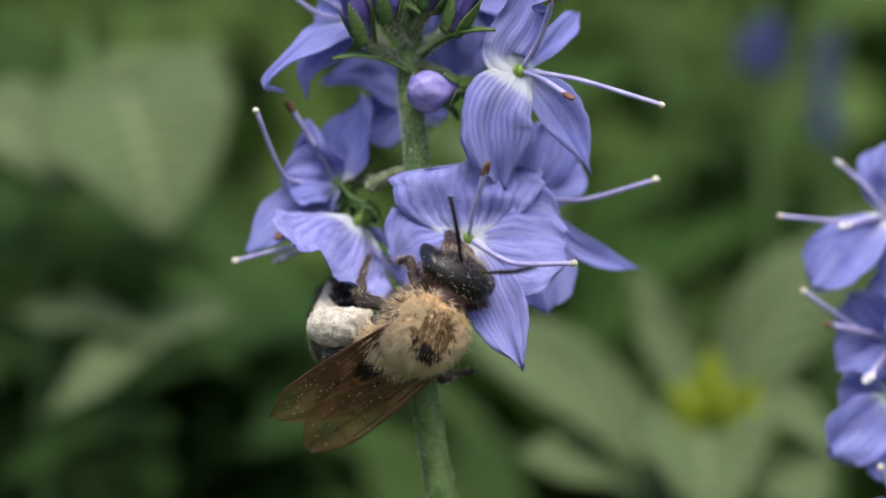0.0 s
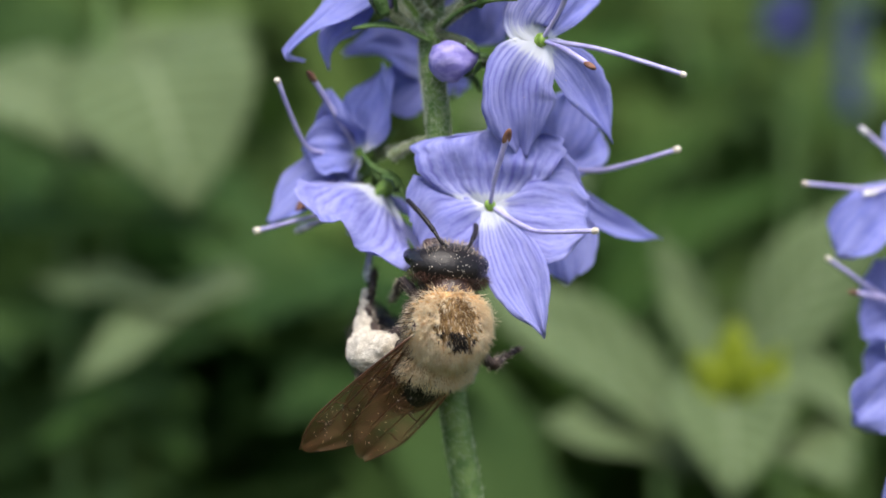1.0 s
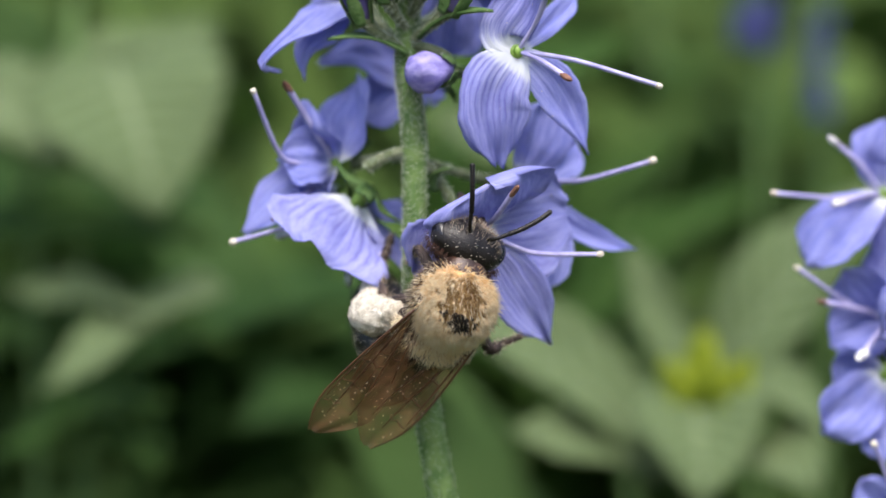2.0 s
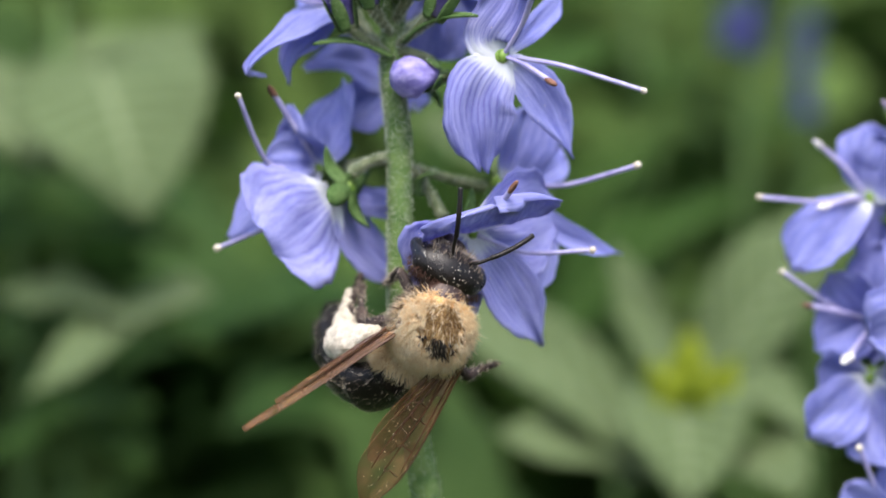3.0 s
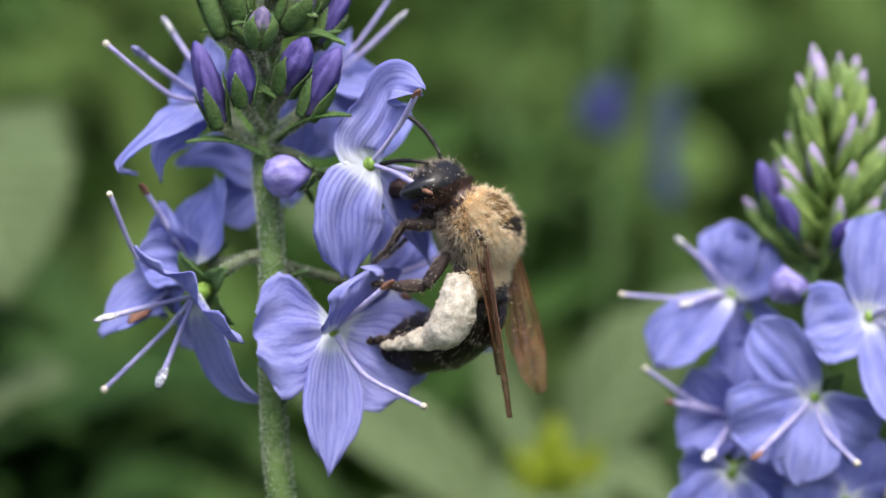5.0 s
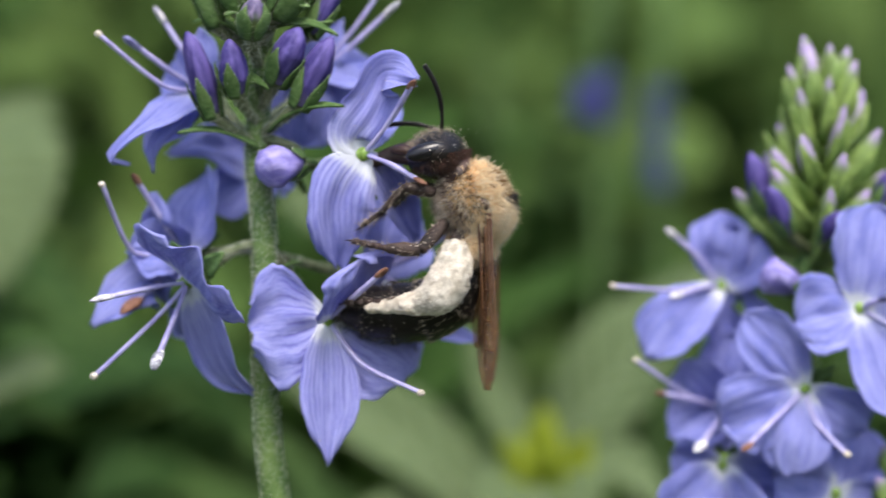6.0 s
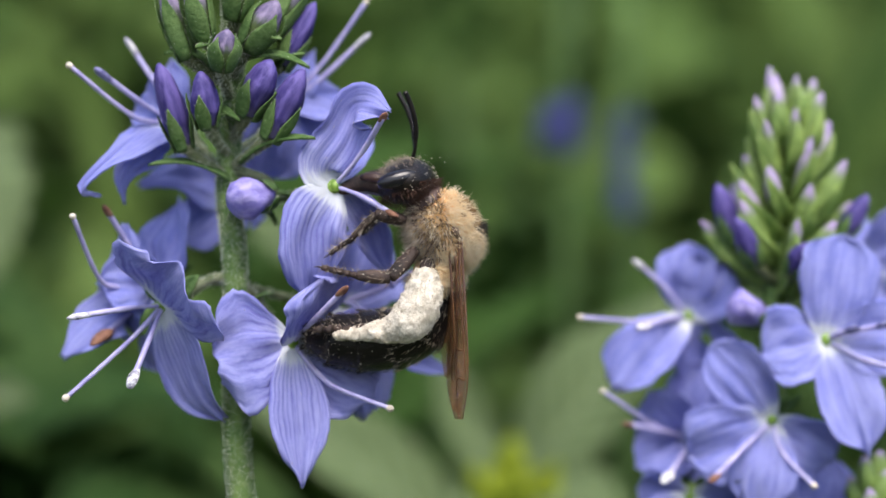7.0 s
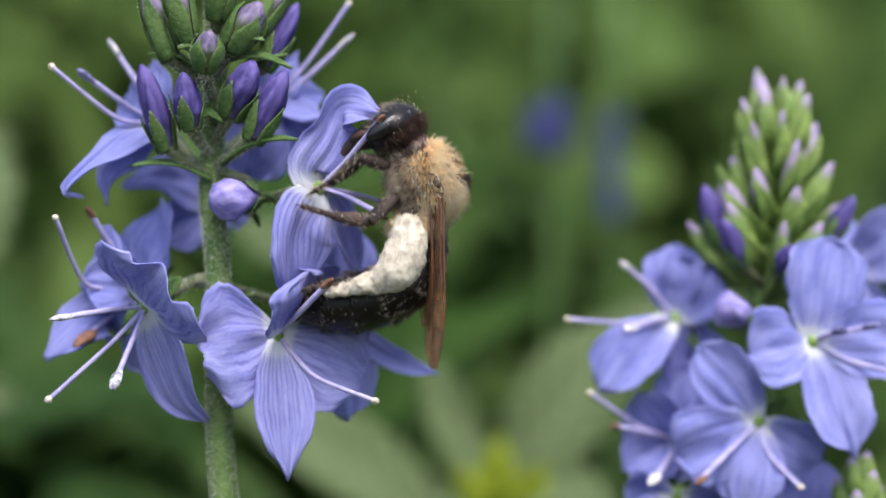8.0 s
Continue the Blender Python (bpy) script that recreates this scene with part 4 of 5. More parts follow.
def herb(x, y, top):
    p = new("leafy_herb")
    p.matrix_world = Matrix.Translation((x, y, -0.02))
    tagged(p, "green herb with pairs of toothed leaves, out of focus", "foliage", group="leafy herbs behind")
    tall = top + 0.02
    lean = Vector((random.uniform(-0.02, 0.02), random.uniform(-0.015, 0.01), tall))
    part("stem", tube(bmesh.new(), [Vector(), lean * 0.5 + Vector((0.003, 0, 0)), lean], [1.3 * MM, 1.0 * MM, 0.6 * MM], 7, 5), SEPAL, p)
    turn = random.uniform(0, 360)
    for k in range(6):
        at = lean * (1 - (k * 0.016 + 0.002) / tall)
        size = min(1.0, 0.35 + 0.22 * k) * random.uniform(0.85, 1.15)
        for side in (0, 180):
            leaf = part("leaf", random.choice(HERB_LEAVES), None, p)
            leaf.matrix_basis = Matrix.Translation(at) @ pose(0, 0, 0, 0, 0, turn + side + random.uniform(-14, 14)) @ pose(0, 0, 0, 42 - 9 * k + random.uniform(-12, 12), random.uniform(-14, 14), 0) @ Matrix.Scale(size, 4)
        turn += 90


for k in range(34):
    y = 0.095 + 0.13 * ((k * 0.618) % 1)
    x = -0.085 + 0.175 * ((k * 0.381 + 0.13) % 1) * (1 + (y - 0.075) * 2)
    low = 0.0
    if x < -0.012:
        y += 0.06
        low = 0.03
    elif y < 0.15:
        y += 0.07
    herb(x * (1 + 2 * (y - 0.1)), y, 0.235 + 0.55 * (y - 0.075) - low + random.uniform(-0.03, 0.02))

# the bank of herbs that fills the distance, one leaf beside another
def thicket(name, count, box, size, material, label, seed, shape=(0.17, 0.3), upright=False):
    """Leaves over a rising bank: box gives x, y and the height at the near and at the far edge."""
    rnd = random.Random(seed)
    verts, faces, uvs = [], [], []
    (x0, x1), (y0, y1), (z0, z1), deep = box
    for _ in range(count):
        x, f = rnd.uniform(x0, x1), rnd.random()
        y = y0 + (y1 - y0) * f
        lump = noise.noise((x * 14 + seed, y * 14, seed)) * 0.055
        c = Vector((x, y + lump, z0 + (z1 - z0) * f + lump - deep * rnd.random() ** 1.5))
        if c.z < -0.03:
            c.z = rnd.uniform(0.0, 0.05)
        along = Vector((rnd.gauss(0, 1), rnd.gauss(-0.3, 0.7), rnd.gauss(0.1, 0.6))).normalized()
        if upright:
            along = Vector((rnd.gauss(0, 0.22), rnd.gauss(0, 0.25), 1)).normalized()
        n = Vector((rnd.gauss(0, 0.5), rnd.gauss(-0.7, 0.4), 1))
        n = (n - along * n.dot(along)).normalized()
        side = along.cross(n)
        l = size * rnd.uniform(0.6, 1.4)
        w = l * rnd.uniform(*shape)
        k = len(verts)
        for i in range(6):
            u = i / 5
            ww = w * (math.sin(math.pi * (0.1 + 0.9 * u) ** 0.8) ** 0.8 + 0.02)
            for j in (-1, 0, 1):
                verts.append(c + along * (l * (u - 0.5)) + side * (j * ww) + n * (0.2 * abs(j) * ww + 0.12 * l * math.sin(math.pi * u)))
                uvs.append((u, j))
        for i in range(5):
            for j in range(2):
                q = k + i * 3 + j
                faces.append((q, q + 3, q + 4, q + 1))
    me = bpy.data.meshes.new(name)
    me.from_pydata([tuple(v) for v in verts], [], faces)
    layer = me.uv_layers.new()
    flat = [w for p in me.polygons for v in p.vertices for w in uvs[v]]
    layer.data.foreach_set("uv", flat)
    for p in me.polygons:
        p.use_smooth = True
    me.materials.append(material)
    return tagged(new(name, me), label, "foliage", kind="stuff")


thicket("undergrowth", 2600, ((-0.20, 0.20), (0.10, 0.24), (0.17, 0.33), 0.30), 0.026, LEAF, "dense green herb leaves behind the flowers, out of focus", 3)
# added leaves, coloured dark in place of shade under the left-hand herbs
thicket("painted_shade_herbs", 900, ((-0.10, -0.019), (0.082, 0.13), (0.250, 0.270), 0.09), 0.022, LEAF_SHADE_TONE, "added low herb leaves, shade painted into their dark green, out of focus", 9)
thicket("meadow_herbs", 9000, ((-0.42, 0.42), (0.17, 0.47), (0.25, 0.46), 0.44), 0.034, LEAF_FAR, "dense mixed green foliage, far out of focus", 4)
thicket("grass_tufts", 380, ((-0.12, 0.3), (0.21, 0.42), (0.29, 0.43), 0.05), 0.085, LEAF_GRASS, "narrow green grass blades among the herbs, out of focus", 8, (0.025, 0.045), True)
thicket("hedge", 16000, ((-1.8, 1.8), (0.45, 1.2), (0.40, 1.1), 1.0), 0.10, LEAF_FAR, "dark dense hedge foliage closing the distance", 5)
thicket("ground_cover", 14000, ((-4.5, 4.5), (-4.5, 2.6), (0.05, 0.05), 0.07), 0.075, LEAF_FAR, "low green weeds over the soil", 6)

# ---- the bee; its own space: x to its right, y forward, z to its back, millimetres ----
rnd = random.Random(11)
bee = tagged(new("mining_bee"), "furry tan mining bee, black head, hind legs packed with pollen", "bee")


def mm(*p):
    return Vector(p) * MM


def egg_hairs(data, centre, radii, count, keep, length, lean, width=0.018, turn=None):
    """Hairs on an egg; keep(n) tells whether one grows at the direction n, lean draws them that way."""
    made = 0
    roots, ways, lens = [], [], []
    while made < count:
        n = Vector((rnd.gauss(0, 1), rnd.gauss(0, 1), rnd.gauss(0, 1))).normalized()
        if not keep(n):
            continue
        made += 1
        p = Vector((n.x * radii[0], n.y * radii[1], n.z * radii[2]))
        w = Vector((n.x / radii[0], n.y / radii[1], n.z / radii[2])).normalized()
        clump = noise.noise_vector(Vector((round(n.x * 9), round(n.y * 9), round(n.z * 9))) * 0.73) * 0.55
        w = (w + clump + Vector(lean) * rnd.uniform(0.5, 1.3) + Vector((rnd.gauss(0, 0.1), rnd.gauss(0, 0.1), rnd.gauss(0, 0.1)))).normalized()
        if turn:
            p, w = turn @ p, turn @ w
        roots.append((Vector(centre) + p * 0.97) * MM)
        ways.append(w)
        lens.append(rnd.uniform(*length) * MM)
    bristles(data, roots, ways, lens, width * MM)


def fur(name, parent, material, *tufts):
    data = ([], [])
    for t in tufts:
        egg_hairs(data, *t)
    ob = part(name, hair_mesh(name, data, material), None, parent)
    return tagged(ob, kind="stuff")


def grains(parent, spots, size=0.035):
    """Single pollen grains stuck to the body."""
    verts, faces = [], []
    for p in spots:
        r = size * MM * rnd.uniform(0.6, 1.4)
        k = len(verts)
        for v in ((1, 0, 0), (-1, 0, 0), (0, 1, 0), (0, -1, 0), (0, 0, 1), (0, 0, -1)):
            verts.append(Vector(p) + Vector(v) * r)
        for f in ((0, 2, 4), (2, 1, 4), (1, 3, 4), (3, 0, 4), (2, 0, 5), (1, 2, 5), (3, 1, 5), (0, 3, 5)):
            faces.append(tuple(k + q for q in f))
    ob = part("pollen_dust", hair_mesh("pollen_dust", (verts, faces), POLLEN), None, parent)
    return tagged(ob, "scattered pale pollen grains", kind="stuff")


# thorax with its fur
T_R = (2.12, 2.16, 1.95)
bm = bmesh.new()
blob(bm, (0, 0, 0), [r * MM for r in T_R], None, 24, 16, 0.05, 900)
thorax = part("thorax", bm, UNDERFUR, bee, "thorax under dense tan and cream fur")
bald = lambda n: n.z > 0.3 and (n.x / 0.60) ** 2 + ((n.y - 0.05) / 0.58) ** 2 < 1 + 1.3 * noise.noise(n * 5) and rnd.random() < 0.93
top = lambda n: n.z > 0.62 and n.y > -0.6
fur("tan_fur", thorax, FUR_TAN,
    ((0, 0, 0), T_R, 5800, lambda n: n.z > -0.05 + 0.4 * noise.noise(n * 4) and n.y > -0.5 and not top(n) and not bald(n) and not (n.y < 0.1 and n.z < 0.4 and rnd.random() < 0.4), (0.22, 0.46), (0, -1.5, 0.0), 0.022),
    ((0, 0, 0), T_R, 700, lambda n: top(n) and not bald(n), (0.18, 0.34), (0, -1.1, 0.0), 0.02))
fur("cream_fur", thorax, FUR_CREAM, ((0, 0, 0), T_R, 6000, lambda n: n.z > -0.3 and (n.y < -0.25 or n.z > 0.35 or abs(n.x) > 0.6) and not bald(n) and rnd.random() < (1.0 if n.y < -0.3 else 0.4 if n.z < 0.4 else 0.85), (0.32, 0.72), (0, -1.35, 0.0), 0.022))
fur("ruff", thorax, FUR_CREAM, ((0, 0, 0), T_R, 1900, lambda n: abs(n.x) > 0.42 and n.z > 0.25 and not bald(n), (0.4, 0.75), (0, -0.75, 0.25), 0.02))
fur("dark_tuft", thorax, FUR_BLACK, ((0, 0, 0), T_R, 420, lambda n: n.z > 0.5 and (n.x / 0.34) ** 2 + ((n.y + 0.3) / 0.2) ** 2 < 0.8 + 3.0 * noise.noise(n * 7), (0.3, 0.5), (0, -0.5, 0.2), 0.034))
fur("saddle_fur", thorax, FUR_SADDLE, ((0, 0, 0), T_R, 2600, bald, (0.12, 0.3), (0, -0.7, 0.1), 0.018))
grains(thorax, [Vector((n.x * T_R[0], n.y * T_R[1], n.z * T_R[2])) * MM * 1.06 for n in [Vector((rnd.gauss(0, 0.5), rnd.gauss(0, 0.5), 1)).normalized() for _ in range(70)]], 0.024)
fur("breast_fur", thorax, FUR_GREY, ((0, 0, 0), T_R, 3600, lambda n: n.z < -0.2 + 0.3 * noise.noise(n * 5), (0.35, 0.7), (0, -0.7, -0.2), 0.016))
fur("side_tuft", thorax, FUR_RUST, ((0, 0, 0), T_R, 1500, lambda n: abs(n.x) > 0.4 and -0.6 < n.z < 0.25 and n.y > -0.35, (0.3, 0.6), (0, -0.6, 0)))
for s in (-1, 1):
    bm = bmesh.new()
    blob(bm, mm(s * 2.02, -0.3, 0.68), [q * MM for q in (0.24, 0.36, 0.24)], None, 12, 8)
    part("wing_cap", bm, SHELL_BROWN, thorax, "small brown cap over the wing root")

bm = bmesh.new()
tube(bm, [mm(0, 1.5, -0.2), mm(0, 2.1, -0.35), mm(0, 2.7, -0.6)], [1.55 * MM, 1.25 * MM, 0.7 * MM], 18, 4, 0.85, (1, 0, 0))
part("neck", bm, SHELL_BROWN, bee, "dark brown collar behind the head")

# head, bent down to the flower; its own space: y from neck to crown, z up along the brow, -z to the mouth
HEAD = pose(0, 3.2 * MM, -0.85 * MM, 8, 0, 0)
bm = bmesh.new()
blob(bm, (0, 0, 0), [q * MM for q in (1.98, 1.12, 1.45)], None, 28, 18, 0.04, 900)
for v in bm.verts:
    if v.co.z < 0:
        v.co.x *= 1 + 0.28 * v.co.z / (1.35 * MM)
        v.co.y *= 1 + 0.1 * v.co.z / (1.35 * MM)
head = part("head", bm, SHELL, bee, "broad glossy black head with pollen dust")
head.matrix_basis = HEAD
head.scale = (1.1, 1.1, 1.1)
for s in (-1, 1):
    bm = bmesh.new()
    blob(bm, mm(s * 1.58, 0.18, -0.2), [q * MM for q in (0.50, 0.46, 1.08)], Matrix.Rotation(s * radians(-12), 3, "Y"), 18, 14)
    part("eye", bm, EYE, head, "glossy black compound eye")
for x, y in ((0, 0.28), (-0.26, 0.0), (0.26, 0.0)):
    bm = bmesh.new()
    blob(bm, mm(x, 0.38 + y, 1.14 - 0.35 * y), [0.12 * MM] * 3, None, 8, 6)
    part("ocellus", bm, EYE, head)
# mouthparts: brown sheath and tongue
bm = bmesh.new()
tube(bm, [mm(0, 0.3, -1.0), mm(0, 0.5, -2.0), mm(0, 0.45, -3.0), mm(0, 0.3, -4.1)], [0.72 * MM, 0.46 * MM, 0.32 * MM, 0.12 * MM], 10, 6)
part("snout", bm, SNOUT, head, "dark brown tongue sheath reaching into the flower")
for s in (-1, 1):
    bm = bmesh.new()
    tube(bm, [mm(s * 0.8, 0.4, -0.95), mm(s * 0.62, 0.7, -1.7), mm(s * 0.1, 0.75, -2.1)], [0.26 * MM, 0.22 * MM, 0.1 * MM], 8, 5)
    part("mandible", bm, SHELL_BROWN, head)
fur("face_hair", head, FUR_GREY, ((0, 0, 0), (1.9, 1.1, 1.45), 380, lambda n: n.y > 0.1 and abs(n.x) < 0.75 and n.z < 0.6, (0.2, 0.4), (0, 0.3, -0.4), 0.012))
fur("crown_hair", head, FUR_RUST, ((0, 0, 0), (2.1, 1.18, 1.5), 900, lambda n: n.z > 0.0 and n.y < -0.15 and abs(n.x) < 0.86, (0.2, 0.5), (0, -0.1, 0.4), 0.012), ((0, 0, 0), (2.1, 1.18, 1.5), 700, lambda n: n.y < -0.3, (0.2, 0.45), (0, -0.3, 0.2), 0.012))
grains(head, [mm(rnd.gauss(0, 0.9), 0.8 + rnd.gauss(0, 0.16), rnd.gauss(0.3, 0.7)) for _ in range(90)] + [mm(2.05 * math.cos(q) * math.cos(w), 1.24 * math.sin(q) * math.cos(w), 1.55 * math.sin(w)) for q, w in [(rnd.uniform(0, 6.283), rnd.uniform(-0.6, 1.5)) for _ in range(170)]], 0.026)


def antenna(s):
    """Own space: the root at the origin, the whip along y, bowed."""
    bm = bmesh.new()
    bow = lambda q: mm(s * (0.12 + 0.02 * q), 1.1 + 0.21 * q, 0.1 - 0.006 * q * q)
    steps = [0.0] + [k + j for k in range(11) for j in (0.12, 0.5, 0.9)]
    line = [mm(0, 0, 0), mm(s * 0.1, 0.55, 0.1), mm(s * 0.12, 1.02, 0.1)] + [bow(q) for q in steps]
    tube(bm, line, [0.12 * MM, 0.085 * MM, 0.1 * MM, 0.09 * MM] + [r * MM for _ in range(11) for r in (0.112, 0.138, 0.118)], 9, 1)
    ob = part("antenna", bm, SHELL, head, "jointed black antenna")
    ob.matrix_basis = pose(s * 0.45 * MM, 0.9 * MM, 0.55 * MM, 0, 0, s * -10)
    return ob


antenna_l, antenna_r = antenna(-1), antenna(1)

# abdomen: six overlapping rings along a curve
A_LINE = [(-1.5, -0.8), (-3.2, -1.4), (-4.25, -2.9), (-4.3, -4.6), (-3.8, -6.2), (-3.1, -7.7), (-2.4, -9.0)]
line = curve_points([mm(0, y, z) for y, z in A_LINE], 8)
full = spread([0.7, 1.35, 1.8, 2.0, 1.95, 1.6, 0.6], len(line))
abdomen = new("abdomen")
abdomen.parent = bee
tagged(abdomen, "glossy black abdomen, ringed and curled under")
cuts = [0, 9, 17, 25, 33, 41, len(line) - 1]
dust = []
for k in range(6):
    a, b = max(cuts[k] - 2, 0), cuts[k + 1]
    pts = line[a:b + 1]
    rr = [full[i] * MM * (0.93 + 0.09 * min(1, (i - a) / (b - a))) for i in range(a, b + 1)]
    bm = bmesh.new()
    tube(bm, pts, rr, 24, 1, 0.84, (1, 0, 0))
    part("ring", bm, SHELL, abdomen, "black abdomen ring" if k < 5 else "brown-tipped abdomen end")
    data = ([], [])
    roots, ways, lens = [], [], []
    for _ in range(420 if k not in (0,) else 250):
        i = rnd.randint(a, b - 1)
        t = rnd.random()
        if rnd.random() < 0.4:
            i = b - 1
        way = (line[min(i + 1, len(line) - 1)] - line[max(i - 1, 0)]).normalized()
        ang = rnd.uniform(0, 6.283)
        side = Vector((1, 0, 0))
        up = way.cross(side)
        out = side * math.cos(ang) + up * math.sin(ang) * 0.84
        p = line[i].lerp(line[min(i + 1, len(line) - 1)], t) + out * full[i] * MM * 1.0
        roots.append(p)
        ways.append(out * 0.5 + way)
        lens.append(rnd.uniform(0.2, 0.42) * MM)
        if rnd.random() < (0.12, 0.14, 0.2, 0.25, 0.3, 0.35)[k]:
            dust.append(p + out * 0.03 * MM)
    bristles(data, roots, ways, lens, 0.013 * MM)
    hair = part("ring_fringe", hair_mesh("ring_fringe", data, FUR_GREY if k in (1, 2) else FUR_BLACK), None, abdomen)
    tagged(hair, "short hair fringe of the ring", kind="stuff")
grains(abdomen, dust, 0.032)
# the pale furry waist
bm = bmesh.new()
blob(bm, mm(0, -2.0, -1.25), [q * MM for q in (2.0, 1.25, 1.3)], None, 18, 12, 0.06, 900)
part("waist", bm, UNDERFUR, bee, "waist under pale fur")
fur("waist_fur", bee, FUR_CREAM, ((0, -2.0, -1.25), (2.02, 1.27, 1.32), 5200, lambda n: n.y < 0.4, (0.3, 0.6), (0, -0.5, 0)))


# wings: own space along -y from the root, flat in x and y
def wing(s, base):
    root = new("wing")
    root.parent = bee
    tagged(root, "smoky brown veined wing")
    root.matrix_basis = pose(base[0] * MM, base[1] * MM, base[2] * MM)

    def fore(u, v):
        w = 0.28 + 1.55 * math.sin(math.pi * min(1, u * 0.62 + 0.02)) ** 1.2 * (1 - max(0, u - 0.72) ** 2 * 12.0)
        x = s * (-0.15 - 0.35 * w + v * w * 0.95) * 1.0
        return mm(x, -9.6 * u, 0.14 * math.sin(6 * v + 3 * u) * u + 0.35 * (v * v) * (1 - u))

    def hind(u, v):
        w = 0.2 + 1.05 * math.sin(math.pi * min(1, u * 0.66 + 0.02)) * (1 - max(0, u - 0.7) ** 2 * 10.4)
        x = s * (-0.55 - 0.9 * u + v * w)
        return mm(x, -0.5 - 6.9 * u, -0.18 + 0.1 * math.sin(5 * v + 2 * u))

    for name, fn in (("forewing", fore), ("hindwing", hind)):
        ob = part(name, sheet(bmesh.new(), fn, 22, 10, 0.02 * MM), WING, root)
        # the veins, as thin ribs in the membrane
    for fn, ribs in ((fore, ((0.95, 0.95, 0, 1), (0.72, 0.8, 0, 0.75), (0.35, 0.3, 0.1, 0.86), (-0.1, -0.35, 0.05, 0.8), (-0.6, -0.8, 0.1, 0.5))),
                     (hind, ((0.9, 0.9, 0, 0.9), (0.1, 0.3, 0.05, 0.8), (-0.4, -0.5, 0.1, 0.6)))):
        for v0, v1, u0, u1 in ribs:
            pts = [fn(u0 + (u1 - u0) * k / 6, v0 + (v1 - v0) * k / 6) for k in range(7)]
            part("vein", tube(bmesh.new(), pts, [0.075 * MM, 0.05 * MM, 0.025 * MM], 6, 2), WING_VEIN, root)
    for u, va, vb in ((0.45, 0.8, -0.2), (0.62, 0.78, -0.1), (0.78, 0.8, 0.2), (0.36, 0.32, -0.7)):
        pts = [fore(u + 0.03 * math.sin(3 * k), va + (vb - va) * k / 4) for k in range(5)]
        part("vein", tube(bmesh.new(), pts, [0.035 * MM, 0.03 * MM], 6, 2), WING_VEIN, root)
    grains(root, [fore(rnd.uniform(0.05, 0.9), rnd.uniform(-0.9, 0.9)) + mm(0, 0, 0.03) for _ in range(70)], 0.03)
    return root


wing_l, wing_r = wing(-1, (-2.05, -0.5, 0.6)), wing(1, (2.05, -0.5, 0.6))


def leg(name, points, radii, material, load=None, fuzzy=180):
    o = mm(*points[0])
    pts = [mm(*p) - o for p in points]
    bm = bmesh.new()
    for k, (a, b) in enumerate(zip(pts, pts[1:])):
        r0, r1 = radii[k] * MM, radii[k + 1] * MM
        if k < len(pts) - 2:
            tube(bm, [a, a.lerp(b, 0.5), b], [r0 * 0.8, (r0 + r1) * 0.58, r1 * 0.85], 9, 4, 0.8)
        else:
            for q in range(5):
                tube(bm, [a.lerp(b, q / 5), a.lerp(b, (q + 0.9) / 5)], [r0 * 0.7, r1 * 1.1 + r0 * 0.12], 7, 2)
    e, w = pts[-1], (pts[-1] - pts[-2]).normalized()
    for s in (-1, 1):
        tube(bm, [e, e + w * 0.22 * MM + Vector((s * 0.12 * MM, 0, 0)), e + w * 0.3 * MM + Vector((s * 0.2 * MM, 0, -0.1 * MM))], [0.05 * MM, 0.03 * MM, 0.01 * MM], 5, 2)
    ob = part(name, bm, material, bee, "dark hairy leg dusted with pollen" if not load else "dark hind leg packed with cream pollen")
    ob.matrix_basis = Matrix.Translation(o)
    data = ([], [])
    roots, ways, lens, dusty = [], [], [], []
    for _ in range(fuzzy):
        k = rnd.randrange(len(pts) - 1)
        t = rnd.random()
        way = (pts[k + 1] - pts[k]).normalized()
        out = way.orthogonal().normalized()
        out.rotate(Matrix.Rotation(rnd.uniform(0, 6.283), 3, way))
        r = (radii[k] * (1 - t) + radii[k + 1] * t) * MM
        p = pts[k].lerp(pts[k + 1], t) + out * r * 0.85
        roots.append(p)
        ways.append(out + way * 0.8)
        lens.append(rnd.uniform(0.18, 0.4) * MM)
        if rnd.random() < 0.55:
            dusty.append(p + out * 0.05 * MM)
    bristles(data, roots, ways, lens, 0.012 * MM)
    tagged(part("leg_hair", hair_mesh("leg_hair", data, FUR_GREY), None, ob), kind="stuff")
    grains(ob, dusty, 0.03)
    if load:
        bm = bmesh.new()
        tube(bm, [mm(*p) - o for p in load[0]], [q * MM for q in load[1]], 34, 14, 0.85, (0, 0.6, 0.5))
        for v in bm.verts:
            v.co += Vector((noise.noise(v.co * 1900), noise.noise(v.co * 2600 + Vector((9, 0, 0))), noise.noise(v.co * 2600 + Vector((0, 9, 0))))) * 0.12 * MM
            v.co += (Vector((noise.noise(v.co * 800), 0, noise.noise(v.co * 800 + Vector((0, 5, 0)))))) * 0.1 * MM
        crumbs = [v.co + v.co.normalized() * 0.01 * MM for v in bm.verts if rnd.random() < 0.45]
        part("pollen_load", bm, POLLEN, ob, "thick crumbly cream pollen load")
        grains(ob, crumbs, 0.05)
    return ob


